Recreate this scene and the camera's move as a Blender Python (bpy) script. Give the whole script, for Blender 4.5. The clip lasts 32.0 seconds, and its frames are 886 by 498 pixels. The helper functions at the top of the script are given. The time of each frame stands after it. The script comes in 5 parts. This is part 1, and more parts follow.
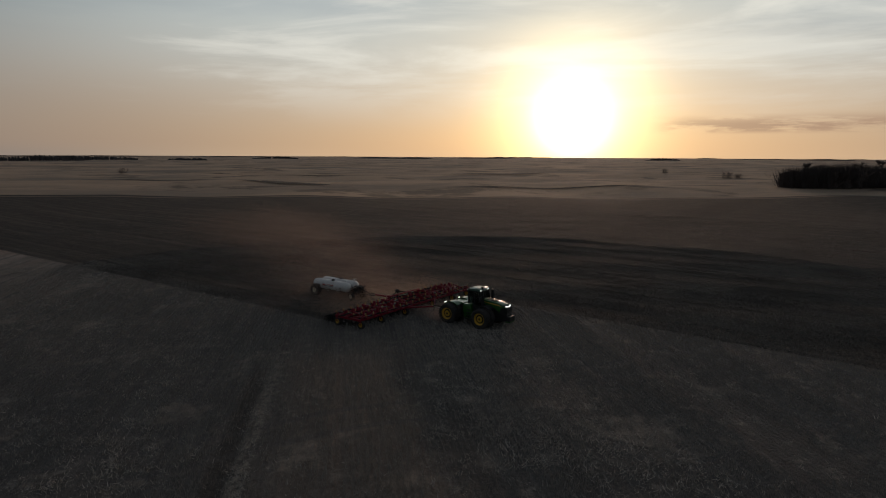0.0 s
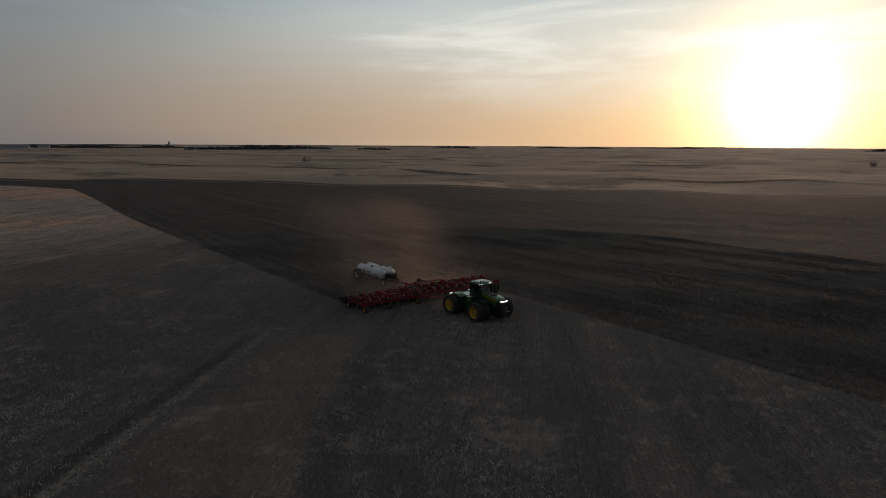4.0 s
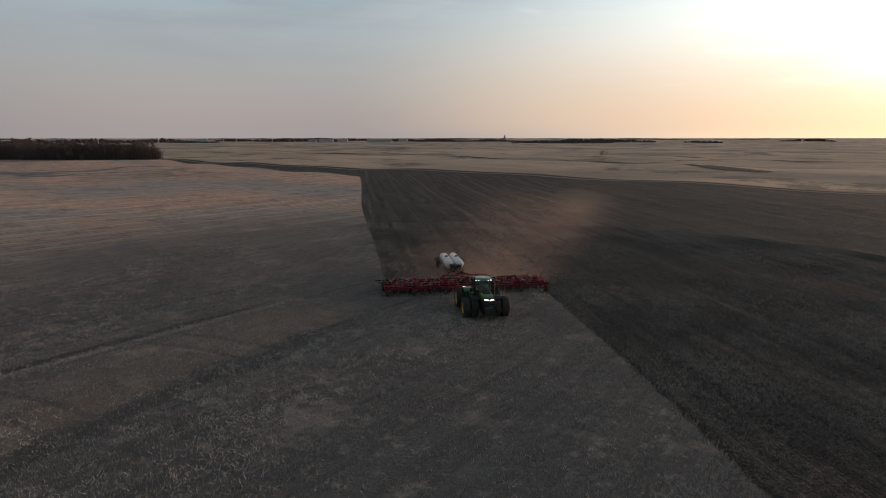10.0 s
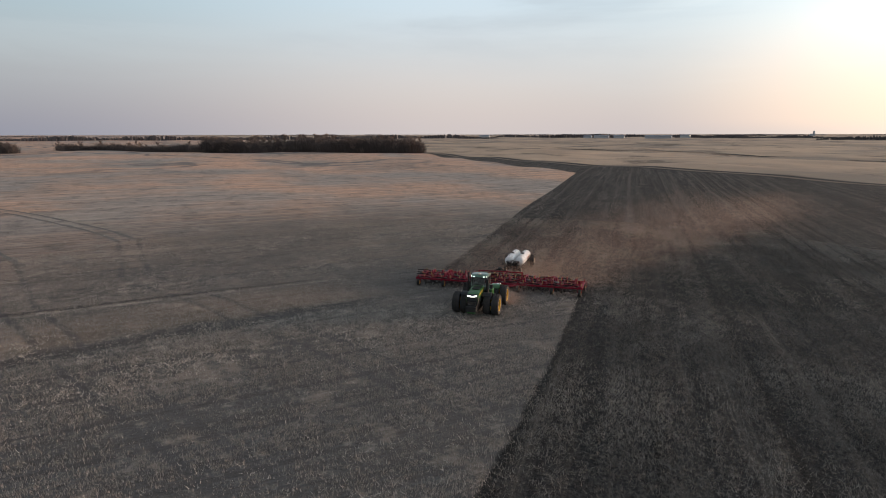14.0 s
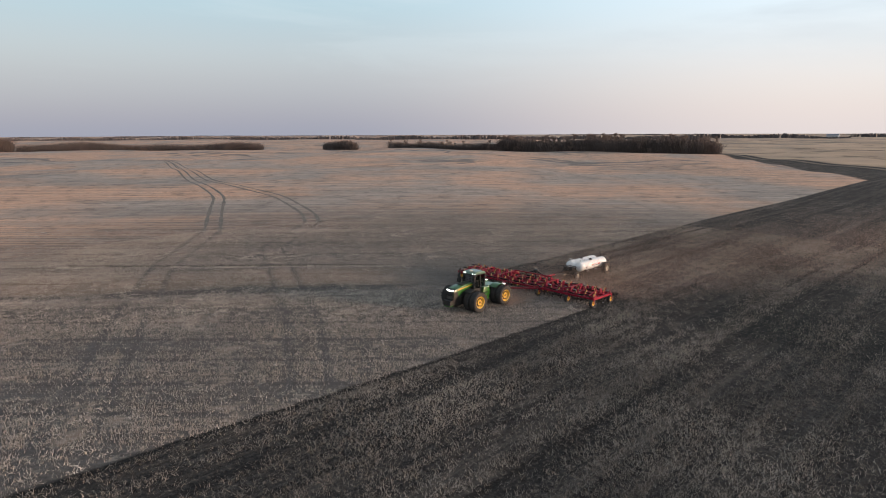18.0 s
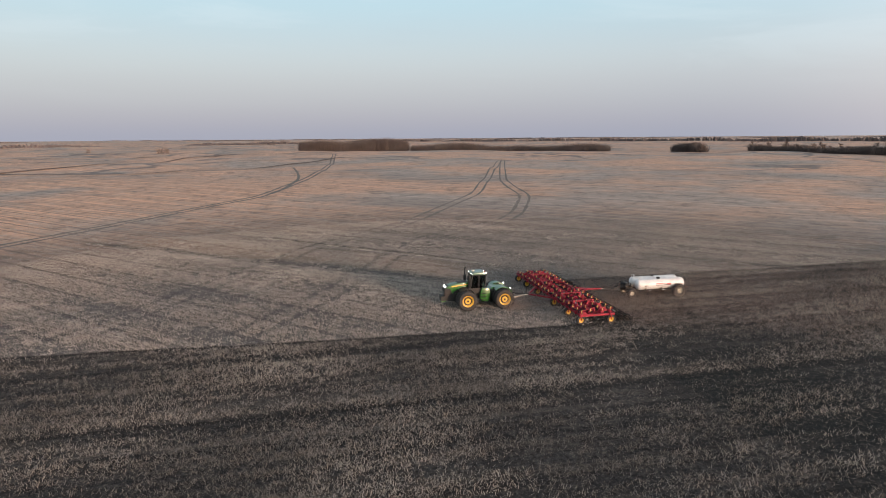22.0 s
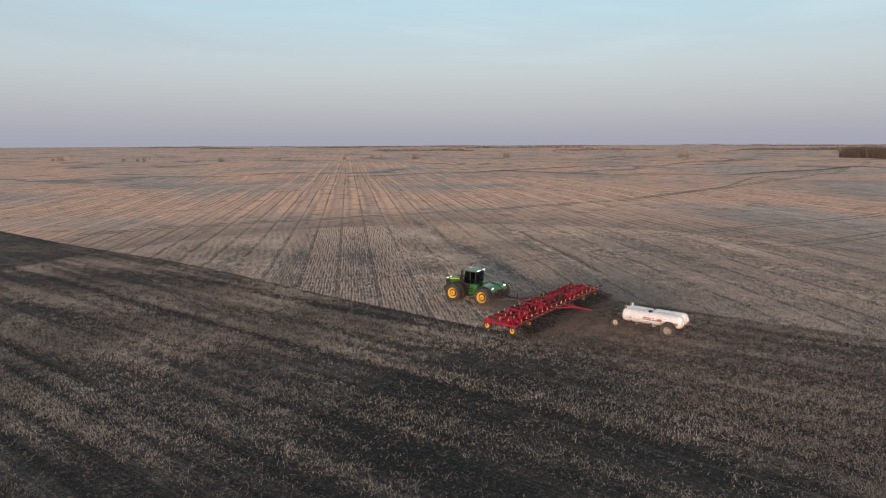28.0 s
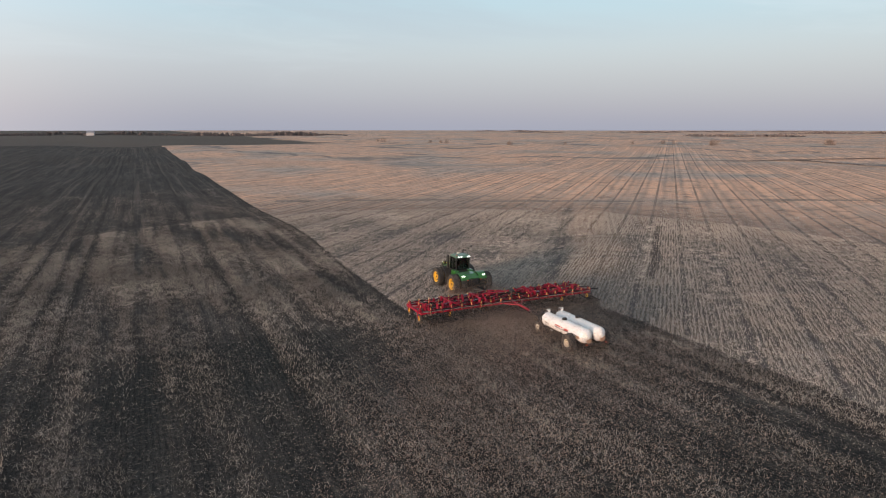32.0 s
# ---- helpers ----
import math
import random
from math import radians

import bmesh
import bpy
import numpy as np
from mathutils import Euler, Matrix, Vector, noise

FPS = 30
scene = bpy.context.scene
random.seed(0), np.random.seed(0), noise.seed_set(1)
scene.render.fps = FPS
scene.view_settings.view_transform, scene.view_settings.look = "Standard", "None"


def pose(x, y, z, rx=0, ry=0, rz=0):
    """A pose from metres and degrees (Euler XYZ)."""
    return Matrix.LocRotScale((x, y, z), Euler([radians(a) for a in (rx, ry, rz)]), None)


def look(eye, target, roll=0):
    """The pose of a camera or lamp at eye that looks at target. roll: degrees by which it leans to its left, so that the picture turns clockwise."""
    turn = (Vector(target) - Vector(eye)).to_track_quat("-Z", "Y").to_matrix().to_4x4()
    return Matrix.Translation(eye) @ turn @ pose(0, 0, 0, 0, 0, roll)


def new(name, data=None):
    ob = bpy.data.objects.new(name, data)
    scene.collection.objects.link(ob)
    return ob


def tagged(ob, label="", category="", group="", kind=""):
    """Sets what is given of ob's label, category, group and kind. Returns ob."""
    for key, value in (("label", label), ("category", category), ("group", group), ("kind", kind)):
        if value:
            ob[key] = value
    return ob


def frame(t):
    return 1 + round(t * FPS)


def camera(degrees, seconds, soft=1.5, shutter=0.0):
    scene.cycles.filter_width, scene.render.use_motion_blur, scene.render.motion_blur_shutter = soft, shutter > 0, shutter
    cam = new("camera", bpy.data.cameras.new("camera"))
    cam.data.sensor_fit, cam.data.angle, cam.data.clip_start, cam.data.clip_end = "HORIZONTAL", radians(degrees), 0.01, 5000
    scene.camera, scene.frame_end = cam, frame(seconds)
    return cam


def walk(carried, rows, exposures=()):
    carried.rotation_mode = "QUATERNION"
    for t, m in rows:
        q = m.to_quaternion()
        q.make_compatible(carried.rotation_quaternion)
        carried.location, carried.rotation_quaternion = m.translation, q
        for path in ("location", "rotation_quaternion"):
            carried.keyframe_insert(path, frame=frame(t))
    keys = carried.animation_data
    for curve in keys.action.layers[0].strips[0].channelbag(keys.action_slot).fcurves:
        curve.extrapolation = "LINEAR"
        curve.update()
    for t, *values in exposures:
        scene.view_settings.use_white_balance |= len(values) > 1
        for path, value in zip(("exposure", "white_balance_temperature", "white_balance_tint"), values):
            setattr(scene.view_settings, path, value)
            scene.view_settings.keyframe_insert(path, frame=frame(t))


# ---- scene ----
# The tractor drives along +y; its middle stands over the origin. Metres, z up.
cam = camera(70.0, 32.0, soft=1.0)
PATH = [  # seconds, place, yaw, pitch, roll
    (0.0, 50.51, 33.10, 16.16, 126.38, -8.45, -0.29),
    (1.0, 48.13, 36.28, 16.26, 130.18, -8.52, -0.35),
    (1.5, 46.91, 37.88, 16.33, 132.13, -8.55, -0.37),
    (2.0, 45.66, 39.47, 16.39, 134.14, -8.65, -0.39),
    (3.0, 42.94, 42.65, 16.52, 138.22, -9.01, -0.37),
    (3.5, 41.37, 44.25, 16.59, 140.35, -9.22, -0.35),
    (4.5, 37.87, 47.41, 16.71, 144.75, -9.68, -0.29),
    (5.5, 33.97, 50.38, 16.81, 149.30, -10.04, -0.24),
    (6.0, 31.90, 51.75, 16.85, 151.61, -10.13, -0.23),
    (7.0, 27.57, 54.18, 16.91, 156.23, -10.13, -0.19),
    (8.0, 22.92, 56.14, 16.96, 161.05, -10.14, -0.13),
    (9.0, 17.75, 57.66, 16.98, 166.16, -10.12, -0.07),
    (10.0, 12.32, 58.75, 16.92, 171.72, -10.12, 0.01),
    (11.0, 6.09, 59.35, 16.82, 177.25, -10.30, 0.04),
    (12.0, -0.36, 59.30, 16.76, 183.29, -10.33, 0.05),
    (13.0, -6.88, 58.70, 16.73, 189.88, -10.36, 0.06),
    (14.0, -13.48, 57.62, 16.71, 196.70, -10.44, 0.11),
    (14.5, -16.90, 56.81, 16.71, 200.09, -10.47, 0.14),
    (15.5, -23.87, 54.61, 16.71, 206.91, -10.44, 0.19),
    (16.5, -30.79, 51.51, 16.70, 213.92, -10.40, 0.23),
    (17.0, -34.13, 49.56, 16.70, 217.54, -10.40, 0.24),
    (18.0, -40.48, 44.85, 16.68, 225.08, -10.41, 0.24),
    (19.0, -46.52, 38.96, 16.67, 232.78, -10.41, 0.26),
    (20.0, -51.83, 32.23, 16.70, 241.04, -10.28, 0.28),
    (21.0, -56.28, 24.62, 16.74, 249.67, -10.18, 0.34),
    (22.0, -60.05, 16.33, 16.82, 258.10, -10.11, 0.40),
    (23.0, -63.24, 7.51, 16.90, 266.60, -10.07, 0.42),
    (24.0, -65.20, -1.82, 16.99, 275.15, -9.95, 0.42),
    (25.0, -65.48, -11.43, 17.03, 283.37, -9.83, 0.37),
    (25.5, -64.95, -16.13, 17.04, 287.37, -9.79, 0.34),
    (26.5, -62.61, -25.17, 17.00, 295.20, -9.66, 0.29),
    (27.5, -58.74, -33.49, 16.94, 302.81, -9.52, 0.25),
    (28.0, -56.30, -37.26, 16.90, 306.55, -9.47, 0.23),
    (29.0, -50.46, -43.97, 16.82, 313.79, -9.26, 0.19),
    (30.0, -43.82, -49.50, 16.70, 320.75, -9.20, 0.13),
    (30.5, -40.40, -51.88, 16.65, 324.21, -9.15, 0.10),
    (31.0, -36.92, -54.08, 16.61, 327.67, -9.20, 0.07),
    (31.5, -33.42, -56.19, 16.59, 331.09, -10.32, 0.02),
    (32.0, -29.89, -58.25, 16.58, 334.51, -10.80, -0.03),
]
EXPOSURES = [(0.0, -0.7), (3.0, -0.6), (6.0, -0.2), (9.0, 0.3), (12.0, 0.93), (13.0, 1.13), (16.0, 1.42), (20.0, 1.66), (24.0, 1.64), (28.0, 1.56), (30.5, 1.56), (32.0, 1.66)]
walk(cam, [(t, pose(x, y, z, 90 + p, r, w)) for t, x, y, z, w, p, r in PATH], EXPOSURES)

# ---------------------------------------------------------------- world and sun
SUN_BEARING = radians(-155.0)
SUN_HEIGHT = radians(3.2)
SUN_DIR = Vector((math.cos(SUN_BEARING) * math.cos(SUN_HEIGHT), math.sin(SUN_BEARING) * math.cos(SUN_HEIGHT), math.sin(SUN_HEIGHT)))


class N:
    """A value in a node tree, with arithmetic."""

    def __init__(self, tree, socket):
        self.tree, self.socket = tree, socket

    def _op(self, op, *others, flip=False):
        node = self.tree.nodes.new("ShaderNodeMath")
        node.operation = op
        values = [self, *others]
        if flip:
            values.reverse()
        for slot, v in zip(node.inputs, values):
            if isinstance(v, N):
                self.tree.links.new(v.socket, slot)
            else:
                slot.default_value = v
        return N(self.tree, node.outputs[0])

    def __add__(self, o): return self._op("ADD", o)
    def __radd__(self, o): return self._op("ADD", o)
    def __sub__(self, o): return self._op("SUBTRACT", o)
    def __rsub__(self, o): return self._op("SUBTRACT", o, flip=True)
    def __mul__(self, o): return self._op("MULTIPLY", o)
    def __rmul__(self, o): return self._op("MULTIPLY", o)
    def __truediv__(self, o): return self._op("DIVIDE", o)
    def pow(self, o): return self._op("POWER", o)
    def max(self, o): return self._op("MAXIMUM", o)
    def min(self, o): return self._op("MINIMUM", o)
    def sin(self): return self._op("SINE")
    def exp(self): return self._op("EXPONENT")
    def abs(self): return self._op("ABSOLUTE")

    def step(self, lo, hi):
        node = self.tree.nodes.new("ShaderNodeMapRange")
        node.interpolation_type = "SMOOTHSTEP"
        self.tree.links.new(self.socket, node.inputs[0])
        node.inputs[1].default_value, node.inputs[2].default_value = lo, hi
        return N(self.tree, node.outputs[0])


def put(tree, value, slot):
    if isinstance(value, N):
        tree.links.new(value.socket, slot)
    elif isinstance(value, (tuple, list)):
        slot.default_value = (*value, 1) if len(value) == 3 and slot.type == "RGBA" else value
    else:
        slot.default_value = value


def mixed(tree, a, b, fac, blend="MIX"):
    node = tree.nodes.new("ShaderNodeMix")
    node.data_type, node.blend_type, node.clamp_factor = "RGBA", blend, True
    put(tree, fac, node.inputs["Factor"])
    put(tree, a, node.inputs[6])
    put(tree, b, node.inputs[7])
    return N(tree, node.outputs[2])


def vec(tree, x, y, z=0.0):
    node = tree.nodes.new("ShaderNodeCombineXYZ")
    for slot, v in zip(node.inputs, (x, y, z)):
        put(tree, v, slot)
    return N(tree, node.outputs[0])


def noisy(tree, at, scale, detail=3.0, rough=0.55, distort=0.0):
    node = tree.nodes.new("ShaderNodeTexNoise")
    put(tree, at, node.inputs["Vector"])
    node.inputs["Scale"].default_value, node.inputs["Detail"].default_value = scale, detail
    node.inputs["Roughness"].default_value, node.inputs["Distortion"].default_value = rough, distort
    return N(tree, node.outputs[0])


def split(tree, at):
    node = tree.nodes.new("ShaderNodeSeparateXYZ")
    put(tree, at, node.inputs[0])
    return [N(tree, s) for s in node.outputs]


def dotted(tree, at, direction):
    node = tree.nodes.new("ShaderNodeVectorMath")
    node.operation = "DOT_PRODUCT"
    put(tree, at, node.inputs[0])
    node.inputs[1].default_value = direction
    return N(tree, node.outputs["Value"])


def make_world():
    world = bpy.data.worlds.new("evening_sky")
    scene.world = world
    world.use_nodes = True
    tree = world.node_tree
    back = tree.nodes["Background"]
    coord = tree.nodes.new("ShaderNodeTexCoord")
    way = N(tree, coord.outputs["Generated"])
    x, y, z = split(tree, way)
    sky = tree.nodes.new("ShaderNodeTexSky")
    sky.sky_type, sky.sun_disc = "NISHITA", False
    sky.sun_elevation = SUN_HEIGHT
    sky.sun_rotation = math.pi / 2 - SUN_BEARING
    sky.air_density, sky.dust_density, sky.ozone_density, sky.altitude = 1.0, 2.0, 1.0, 400
    raw = N(tree, sky.outputs[0])
    up = z.max(0.0)
    toward = dotted(tree, way, SUN_DIR)
    near = toward.step(-0.45, 0.98).pow(6.2)
    # hazed evening air: mauve to pale blue away from the sun, peach to grey-blue round it
    far_low = mixed(tree, (1.34, 1.42, 1.75), (1.9, 2.03, 2.2), up.step(0.0, 0.13))
    far_air = mixed(tree, far_low, (1.7, 2.42, 2.8), up.step(0.07, 0.24))
    peach = mixed(tree, (7.4, 6.5, 5.6), (11.0, 7.8, 4.9), toward.step(0.6, 0.98))
    sun_low = mixed(tree, peach, (10.2, 10.2, 9.4), up.step(0.0, 0.15))
    sun_air = mixed(tree, sun_low, (7.4, 9.2, 10.0), up.step(0.1, 0.34))
    air = mixed(tree, far_air, sun_air, near)
    flank = 1.0 - (toward - 0.2).abs().step(0.0, 0.75)
    dusk = mixed(tree, (4.2, 3.65, 3.35), (3.8, 4.35, 4.85), up.step(0.02, 0.22))
    air = mixed(tree, air, dusk, flank * 0.56)
    blush = up.step(-0.02, 0.02) * (1.0 - up.step(0.03, 0.2)) * (1.0 - (toward - 0.76).abs().step(0.0, 0.36))
    air = mixed(tree, air, (6.4, 4.5, 3.2), blush * 0.55)
    air = mixed(tree, air, raw, 0.12)
    air = mixed(tree, air, (1.15, 1.36, 1.72), up.step(0.2, 0.75))
    # thin high cloud drawn out in streaks
    flat = vec(tree, x * 1.5 + up * 1.2, y * 1.5 - up * 0.8, up * 11.0)
    streak = noisy(tree, flat, 1.5, 6.0, 0.6, 0.5).step(0.48, 0.68)
    veil = mixed(tree, (2.5, 2.8, 2.95), (14.0, 13.6, 12.2), near)
    lit = mixed(tree, air, veil, streak * up.step(0.03, 0.16) * (near * 0.4 + 0.2))
    grey = noisy(tree, flat, 0.8, 5.0, 0.6, 0.4).step(0.48, 0.72)
    lit = mixed(tree, lit, mixed(tree, (1.6, 1.75, 1.95), (6.0, 6.6, 7.0), near), grey * up.step(0.05, 0.2) * 0.4)
    # one low bar of cloud beside the sun
    side = x * math.sin(SUN_BEARING) - y * math.cos(SUN_BEARING)
    puff = noisy(tree, vec(tree, side * 9.0, up * 60.0), 1.6, 4.0, 0.6)
    bar = side.step(0.1, 0.17) * (1.0 - side.step(0.36, 0.6)) * up.step(0.03, 0.038) * (1.0 - up.step(0.044, 0.062)) * toward.step(0.5, 0.7)
    hazed = mixed(tree, lit, (6.2, 3.9, 2.7), bar * puff.step(0.36, 0.58) * 0.75)
    # glare of thin cloud round the sun
    glow = toward.max(0.0).pow(1300.0) * 90.0 + toward.max(0.0).pow(220.0) * 24.0 + toward.max(0.0).pow(45.0) * 3.5
    tint = mixed(tree, (0, 0, 0), (1.0, 0.76, 0.36), 1.0)
    add = tree.nodes.new("ShaderNodeVectorMath")
    add.operation = "SCALE"
    put(tree, tint, add.inputs[0])
    put(tree, glow, add.inputs["Scale"])
    total = mixed(tree, hazed, N(tree, add.outputs[0]), 1.0, "ADD")
    put(tree, total, back.inputs["Color"])
    back.inputs["Strength"].default_value = 0.1


make_world()
sun = new("sun", bpy.data.lights.new("sun", "SUN"))
sun.data.energy, sun.data.angle, sun.data.color = 1.8, radians(12.0), (1.0, 0.65, 0.47)
sun.matrix_world = look((0, 0, 50), Vector((0, 0, 50)) - SUN_DIR)


# ---------------------------------------------------------------- materials
def material(name):
    m = bpy.data.materials.new(name)
    m.use_nodes = True
    tree = m.node_tree
    return m, tree, tree.nodes["Principled BSDF"]


def surface(name, colour, other, scale=3.0, rough=0.5, metal=0.0, bump=0.0, dirt=0.0, coat=0.0, shine=0.5):
    """Paint, rubber, steel: two tones at two scales, dust from the field on top."""
    m, tree, bsdf = material(name)
    coord = tree.nodes.new("ShaderNodeTexCoord")
    at = N(tree, coord.outputs["Object"])
    info = N(tree, tree.nodes.new("ShaderNodeObjectInfo").outputs["Random"])
    big, fine = noisy(tree, at, scale, 4.0), noisy(tree, at, scale * 9.0, 3.0)
    tone = mixed(tree, colour, other, big.step(0.35, 0.7) * 0.7 + info * 0.2)
    if dirt:
        up = N(tree, tree.nodes.new("ShaderNodeNewGeometry").outputs["Normal"])
        _, _, nz = split(tree, up)
        tone = mixed(tree, tone, (0.17, 0.125, 0.095), (nz.max(0.0) * 0.5 + 0.5) * (big * 0.5 + fine * 0.5).step(0.35, 0.66) * dirt)
    put(tree, tone, bsdf.inputs["Base Color"])
    put(tree, fine * 0.25 + (rough - 0.12), bsdf.inputs["Roughness"])
    bsdf.inputs["Metallic"].default_value = metal
    bsdf.inputs["Specular IOR Level"].default_value = shine
    bsdf.inputs["Coat Weight"].default_value = coat
    if bump:
        node = tree.nodes.new("ShaderNodeBump")
        node.inputs["Strength"].default_value, node.inputs["Distance"].default_value = bump, 0.02
        put(tree, fine, node.inputs["Height"])
        tree.links.new(node.outputs[0], bsdf.inputs["Normal"])
    return m


def glowing(name, colour, strength):
    m, tree, bsdf = material(name)
    bsdf.inputs["Base Color"].default_value = (*colour, 1)
    bsdf.inputs["Emission Color"].default_value = (*colour, 1)
    bsdf.inputs["Emission Strength"].default_value = strength
    return m


def glass():
    m, tree, bsdf = material("cab_glass")
    bsdf.inputs["Base Color"].default_value = (0.3, 0.35, 0.34, 1)
    bsdf.inputs["Roughness"].default_value = 0.03
    bsdf.inputs["Transmission Weight"].default_value = 1.0
    bsdf.inputs["IOR"].default_value = 1.45
    return m


GREEN = surface("green_paint", (0.013, 0.083, 0.008), (0.017, 0.1, 0.011), 2.0, 0.32, dirt=0.02, coat=0.5, shine=0.4)
YELLOW = surface("yellow_paint", (0.62, 0.36, 0.025), (0.5, 0.28, 0.022), 2.0, 0.45, dirt=0.12)
RED = surface("red_paint", (0.24, 0.005, 0.022), (0.15, 0.004, 0.016), 2.0, 0.5, dirt=0.02, shine=0.25)
OCHRE = surface("ochre_trip_paint", (0.46, 0.31, 0.1), (0.32, 0.21, 0.07), 2.0, 0.55, dirt=0.25, shine=0.25)
WHITE = surface("white_tank_paint", (0.7, 0.68, 0.66), (0.58, 0.55, 0.53), 0.9, 0.4, dirt=0.025, coat=0.2)
CREAM = surface("cream_rim_paint", (0.62, 0.55, 0.42), (0.5, 0.44, 0.34), 2.0, 0.5, dirt=0.3)
RUBBER = surface("tyre_rubber", (0.018, 0.017, 0.017), (0.03, 0.027, 0.025), 2.0, 0.85, bump=0.4, dirt=0.18)
BLACK = surface("black_steel", (0.012, 0.012, 0.013), (0.022, 0.021, 0.02), 2.0, 0.55, dirt=0.03, shine=0.3)
STEEL = surface("worn_steel", (0.3, 0.29, 0.28), (0.16, 0.14, 0.12), 4.0, 0.42, metal=0.8, dirt=0.3)
CHROME = surface("bright_rod", (0.6, 0.6, 0.62), (0.5, 0.5, 0.52), 4.0, 0.2, metal=1.0)
HOSE = surface("black_hose", (0.012, 0.012, 0.013), (0.02, 0.02, 0.02), 6.0, 0.85, shine=0.15)
SEAT = surface("seat_cloth", (0.05, 0.05, 0.05), (0.08, 0.075, 0.07), 6.0, 0.9)
ROOF_GREY = surface("cab_roof_panel", (0.05, 0.12, 0.075), (0.04, 0.095, 0.06), 2.0, 0.42, dirt=0.05, coat=0.7)
RED_MARK = surface("red_lettering", (0.4, 0.03, 0.02), (0.3, 0.02, 0.02), 5.0, 0.5)
DARK_MARK = surface("dark_lettering", (0.05, 0.045, 0.05), (0.09, 0.08, 0.08), 5.0, 0.5)
RUST = surface("rust_stain", (0.22, 0.12, 0.08), (0.3, 0.18, 0.12), 5.0, 0.8)
LAMP = glowing("lit_lamp", (1.0, 0.97, 0.9), 2.4)
AMBER = glowing("amber_lamp", (0.22, 0.035, 0.01), 0.0)
GLASS = glass()


# old wheel marks that cross the stubble near the machine
OLD_MARKS = (((66, -4), (42, 13.5), (24, 23.5), (5, 33), (-6, 38.5)), ((62, -22), (42.5, -2), (24, 7), (8, 14.7), (-6, 23)))
DARK_PATCHES = ((-26.0, -20.0, 9.0, 17.0), (-6.0, -45.0, 13.0, 13.0))  # patches of darker soil


def ground_material():
    m, tree, bsdf = material("field_ground")
    at = N(tree, tree.nodes.new("ShaderNodeNewGeometry").outputs["Position"])
    x, y, _ = split(tree, at)
    wander = noisy(tree, at, 0.35, 3.0) - 0.5
    broad = noisy(tree, at, 0.004, 3.0)
    mid = noisy(tree, at, 0.022, 4.0, 0.6)
    small = noisy(tree, at, 0.35, 4.0, 0.6)
    far_wander = (noisy(tree, at, 0.012, 3.0) - 0.5) * 26.0
    # worked soil: beside the last pass, behind the machine, and the headland
    edge = wander * 0.9
    margin = x * -1.0 + edge - 8.55 + (((y - 45.0) / 25.0).pow(2.0) * -1.0).max(-9.0).exp() * 1.9
    left = margin.step(-0.25, 0.25)
    strip = (y * -1.0 + edge - 8.2).step(-0.5, 0.5) * (8.6 - x + edge + (((y + 95.0) / 42.0).pow(2.0) * -1.0).max(-9.0).exp() * 1.2).step(-0.25, 0.25)
    head = (x * -0.856 + y * -0.517 - 96.0 + edge * 4.0).step(-1.5, 1.5)
    worked = left.max(strip).max(head)
    beyond = x * -0.749 + y * -0.662 - 186.0 + far_wander * 0.35
    past = beyond.step(-2.0, 2.0)
    worked = worked * (1.0 - past)
    ahead_dark = (y - 640.0 + x * 0.25 + far_wander).step(-8.0, 8.0) * (170.0 - x + far_wander).step(-10.0, 10.0)
    # stubble: drill rows run at 45 degrees to the present pass
    u, v = (x - y) * 0.7071, (x + y) * 0.7071
    bend = (noisy(tree, at, 0.03, 2.0) - 0.5) * 2.5
    swath = ((u + bend) * (2 * math.pi / 9.4)).sin() * 0.5 + 0.5
    swath2 = ((u + bend) * (2 * math.pi / 4.7) + 0.8).sin() * 0.5 + 0.5
    rows = ((u + wander * 0.3) * (2 * math.pi / 0.36)).sin() * 0.5 + 0.5
    streaky = noisy(tree, vec(tree, u * 1.0, v * 0.06), 0.6, 4.0, 0.6)
    fleck = noisy(tree, at, 4.5, 2.0, 0.7)
    tuft = noisy(tree, at, 2.6, 4.0, 0.8)
    grain = noisy(tree, at, 6.5, 2.0, 0.8)
    straw = mixed(tree, (0.205, 0.182, 0.162), (0.165, 0.167, 0.168), mid.step(0.42, 0.62))
    straw = mixed(tree, straw, (0.28, 0.21, 0.16), broad.step(0.42, 0.6) * 0.6)
    straw = mixed(tree, straw, (0.132, 0.115, 0.102), (1.0 - swath.pow(2.0)) * 0.34 + swath2.pow(6.0) * 0.5)
    straw = mixed(tree, straw, (0.112, 0.096, 0.083), streaky.step(0.5, 0.7) * 0.5)
    straw = mixed(tree, straw, (0.099, 0.083, 0.069), rows * tuft.step(0.25, 0.55) * 0.38)
    straw = mixed(tree, straw, (0.07, 0.058, 0.049), (1.0 - tuft.step(0.36, 0.52)) * 0.62)
    straw = mixed(tree, straw, (0.396, 0.343, 0.284), tuft.step(0.5, 0.66) * grain.step(0.45, 0.7) * 0.6)
    # ground near the machine is darkened, as shade between the standing straws
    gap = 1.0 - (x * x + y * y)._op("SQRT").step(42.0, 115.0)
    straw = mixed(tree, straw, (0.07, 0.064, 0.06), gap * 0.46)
    # low sun's warmth and cooler shade are painted into the far stubble's colour
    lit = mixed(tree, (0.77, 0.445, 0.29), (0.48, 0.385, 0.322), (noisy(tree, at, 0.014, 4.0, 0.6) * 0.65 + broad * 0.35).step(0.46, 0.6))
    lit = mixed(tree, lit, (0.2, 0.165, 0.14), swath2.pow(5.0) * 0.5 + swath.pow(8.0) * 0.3)
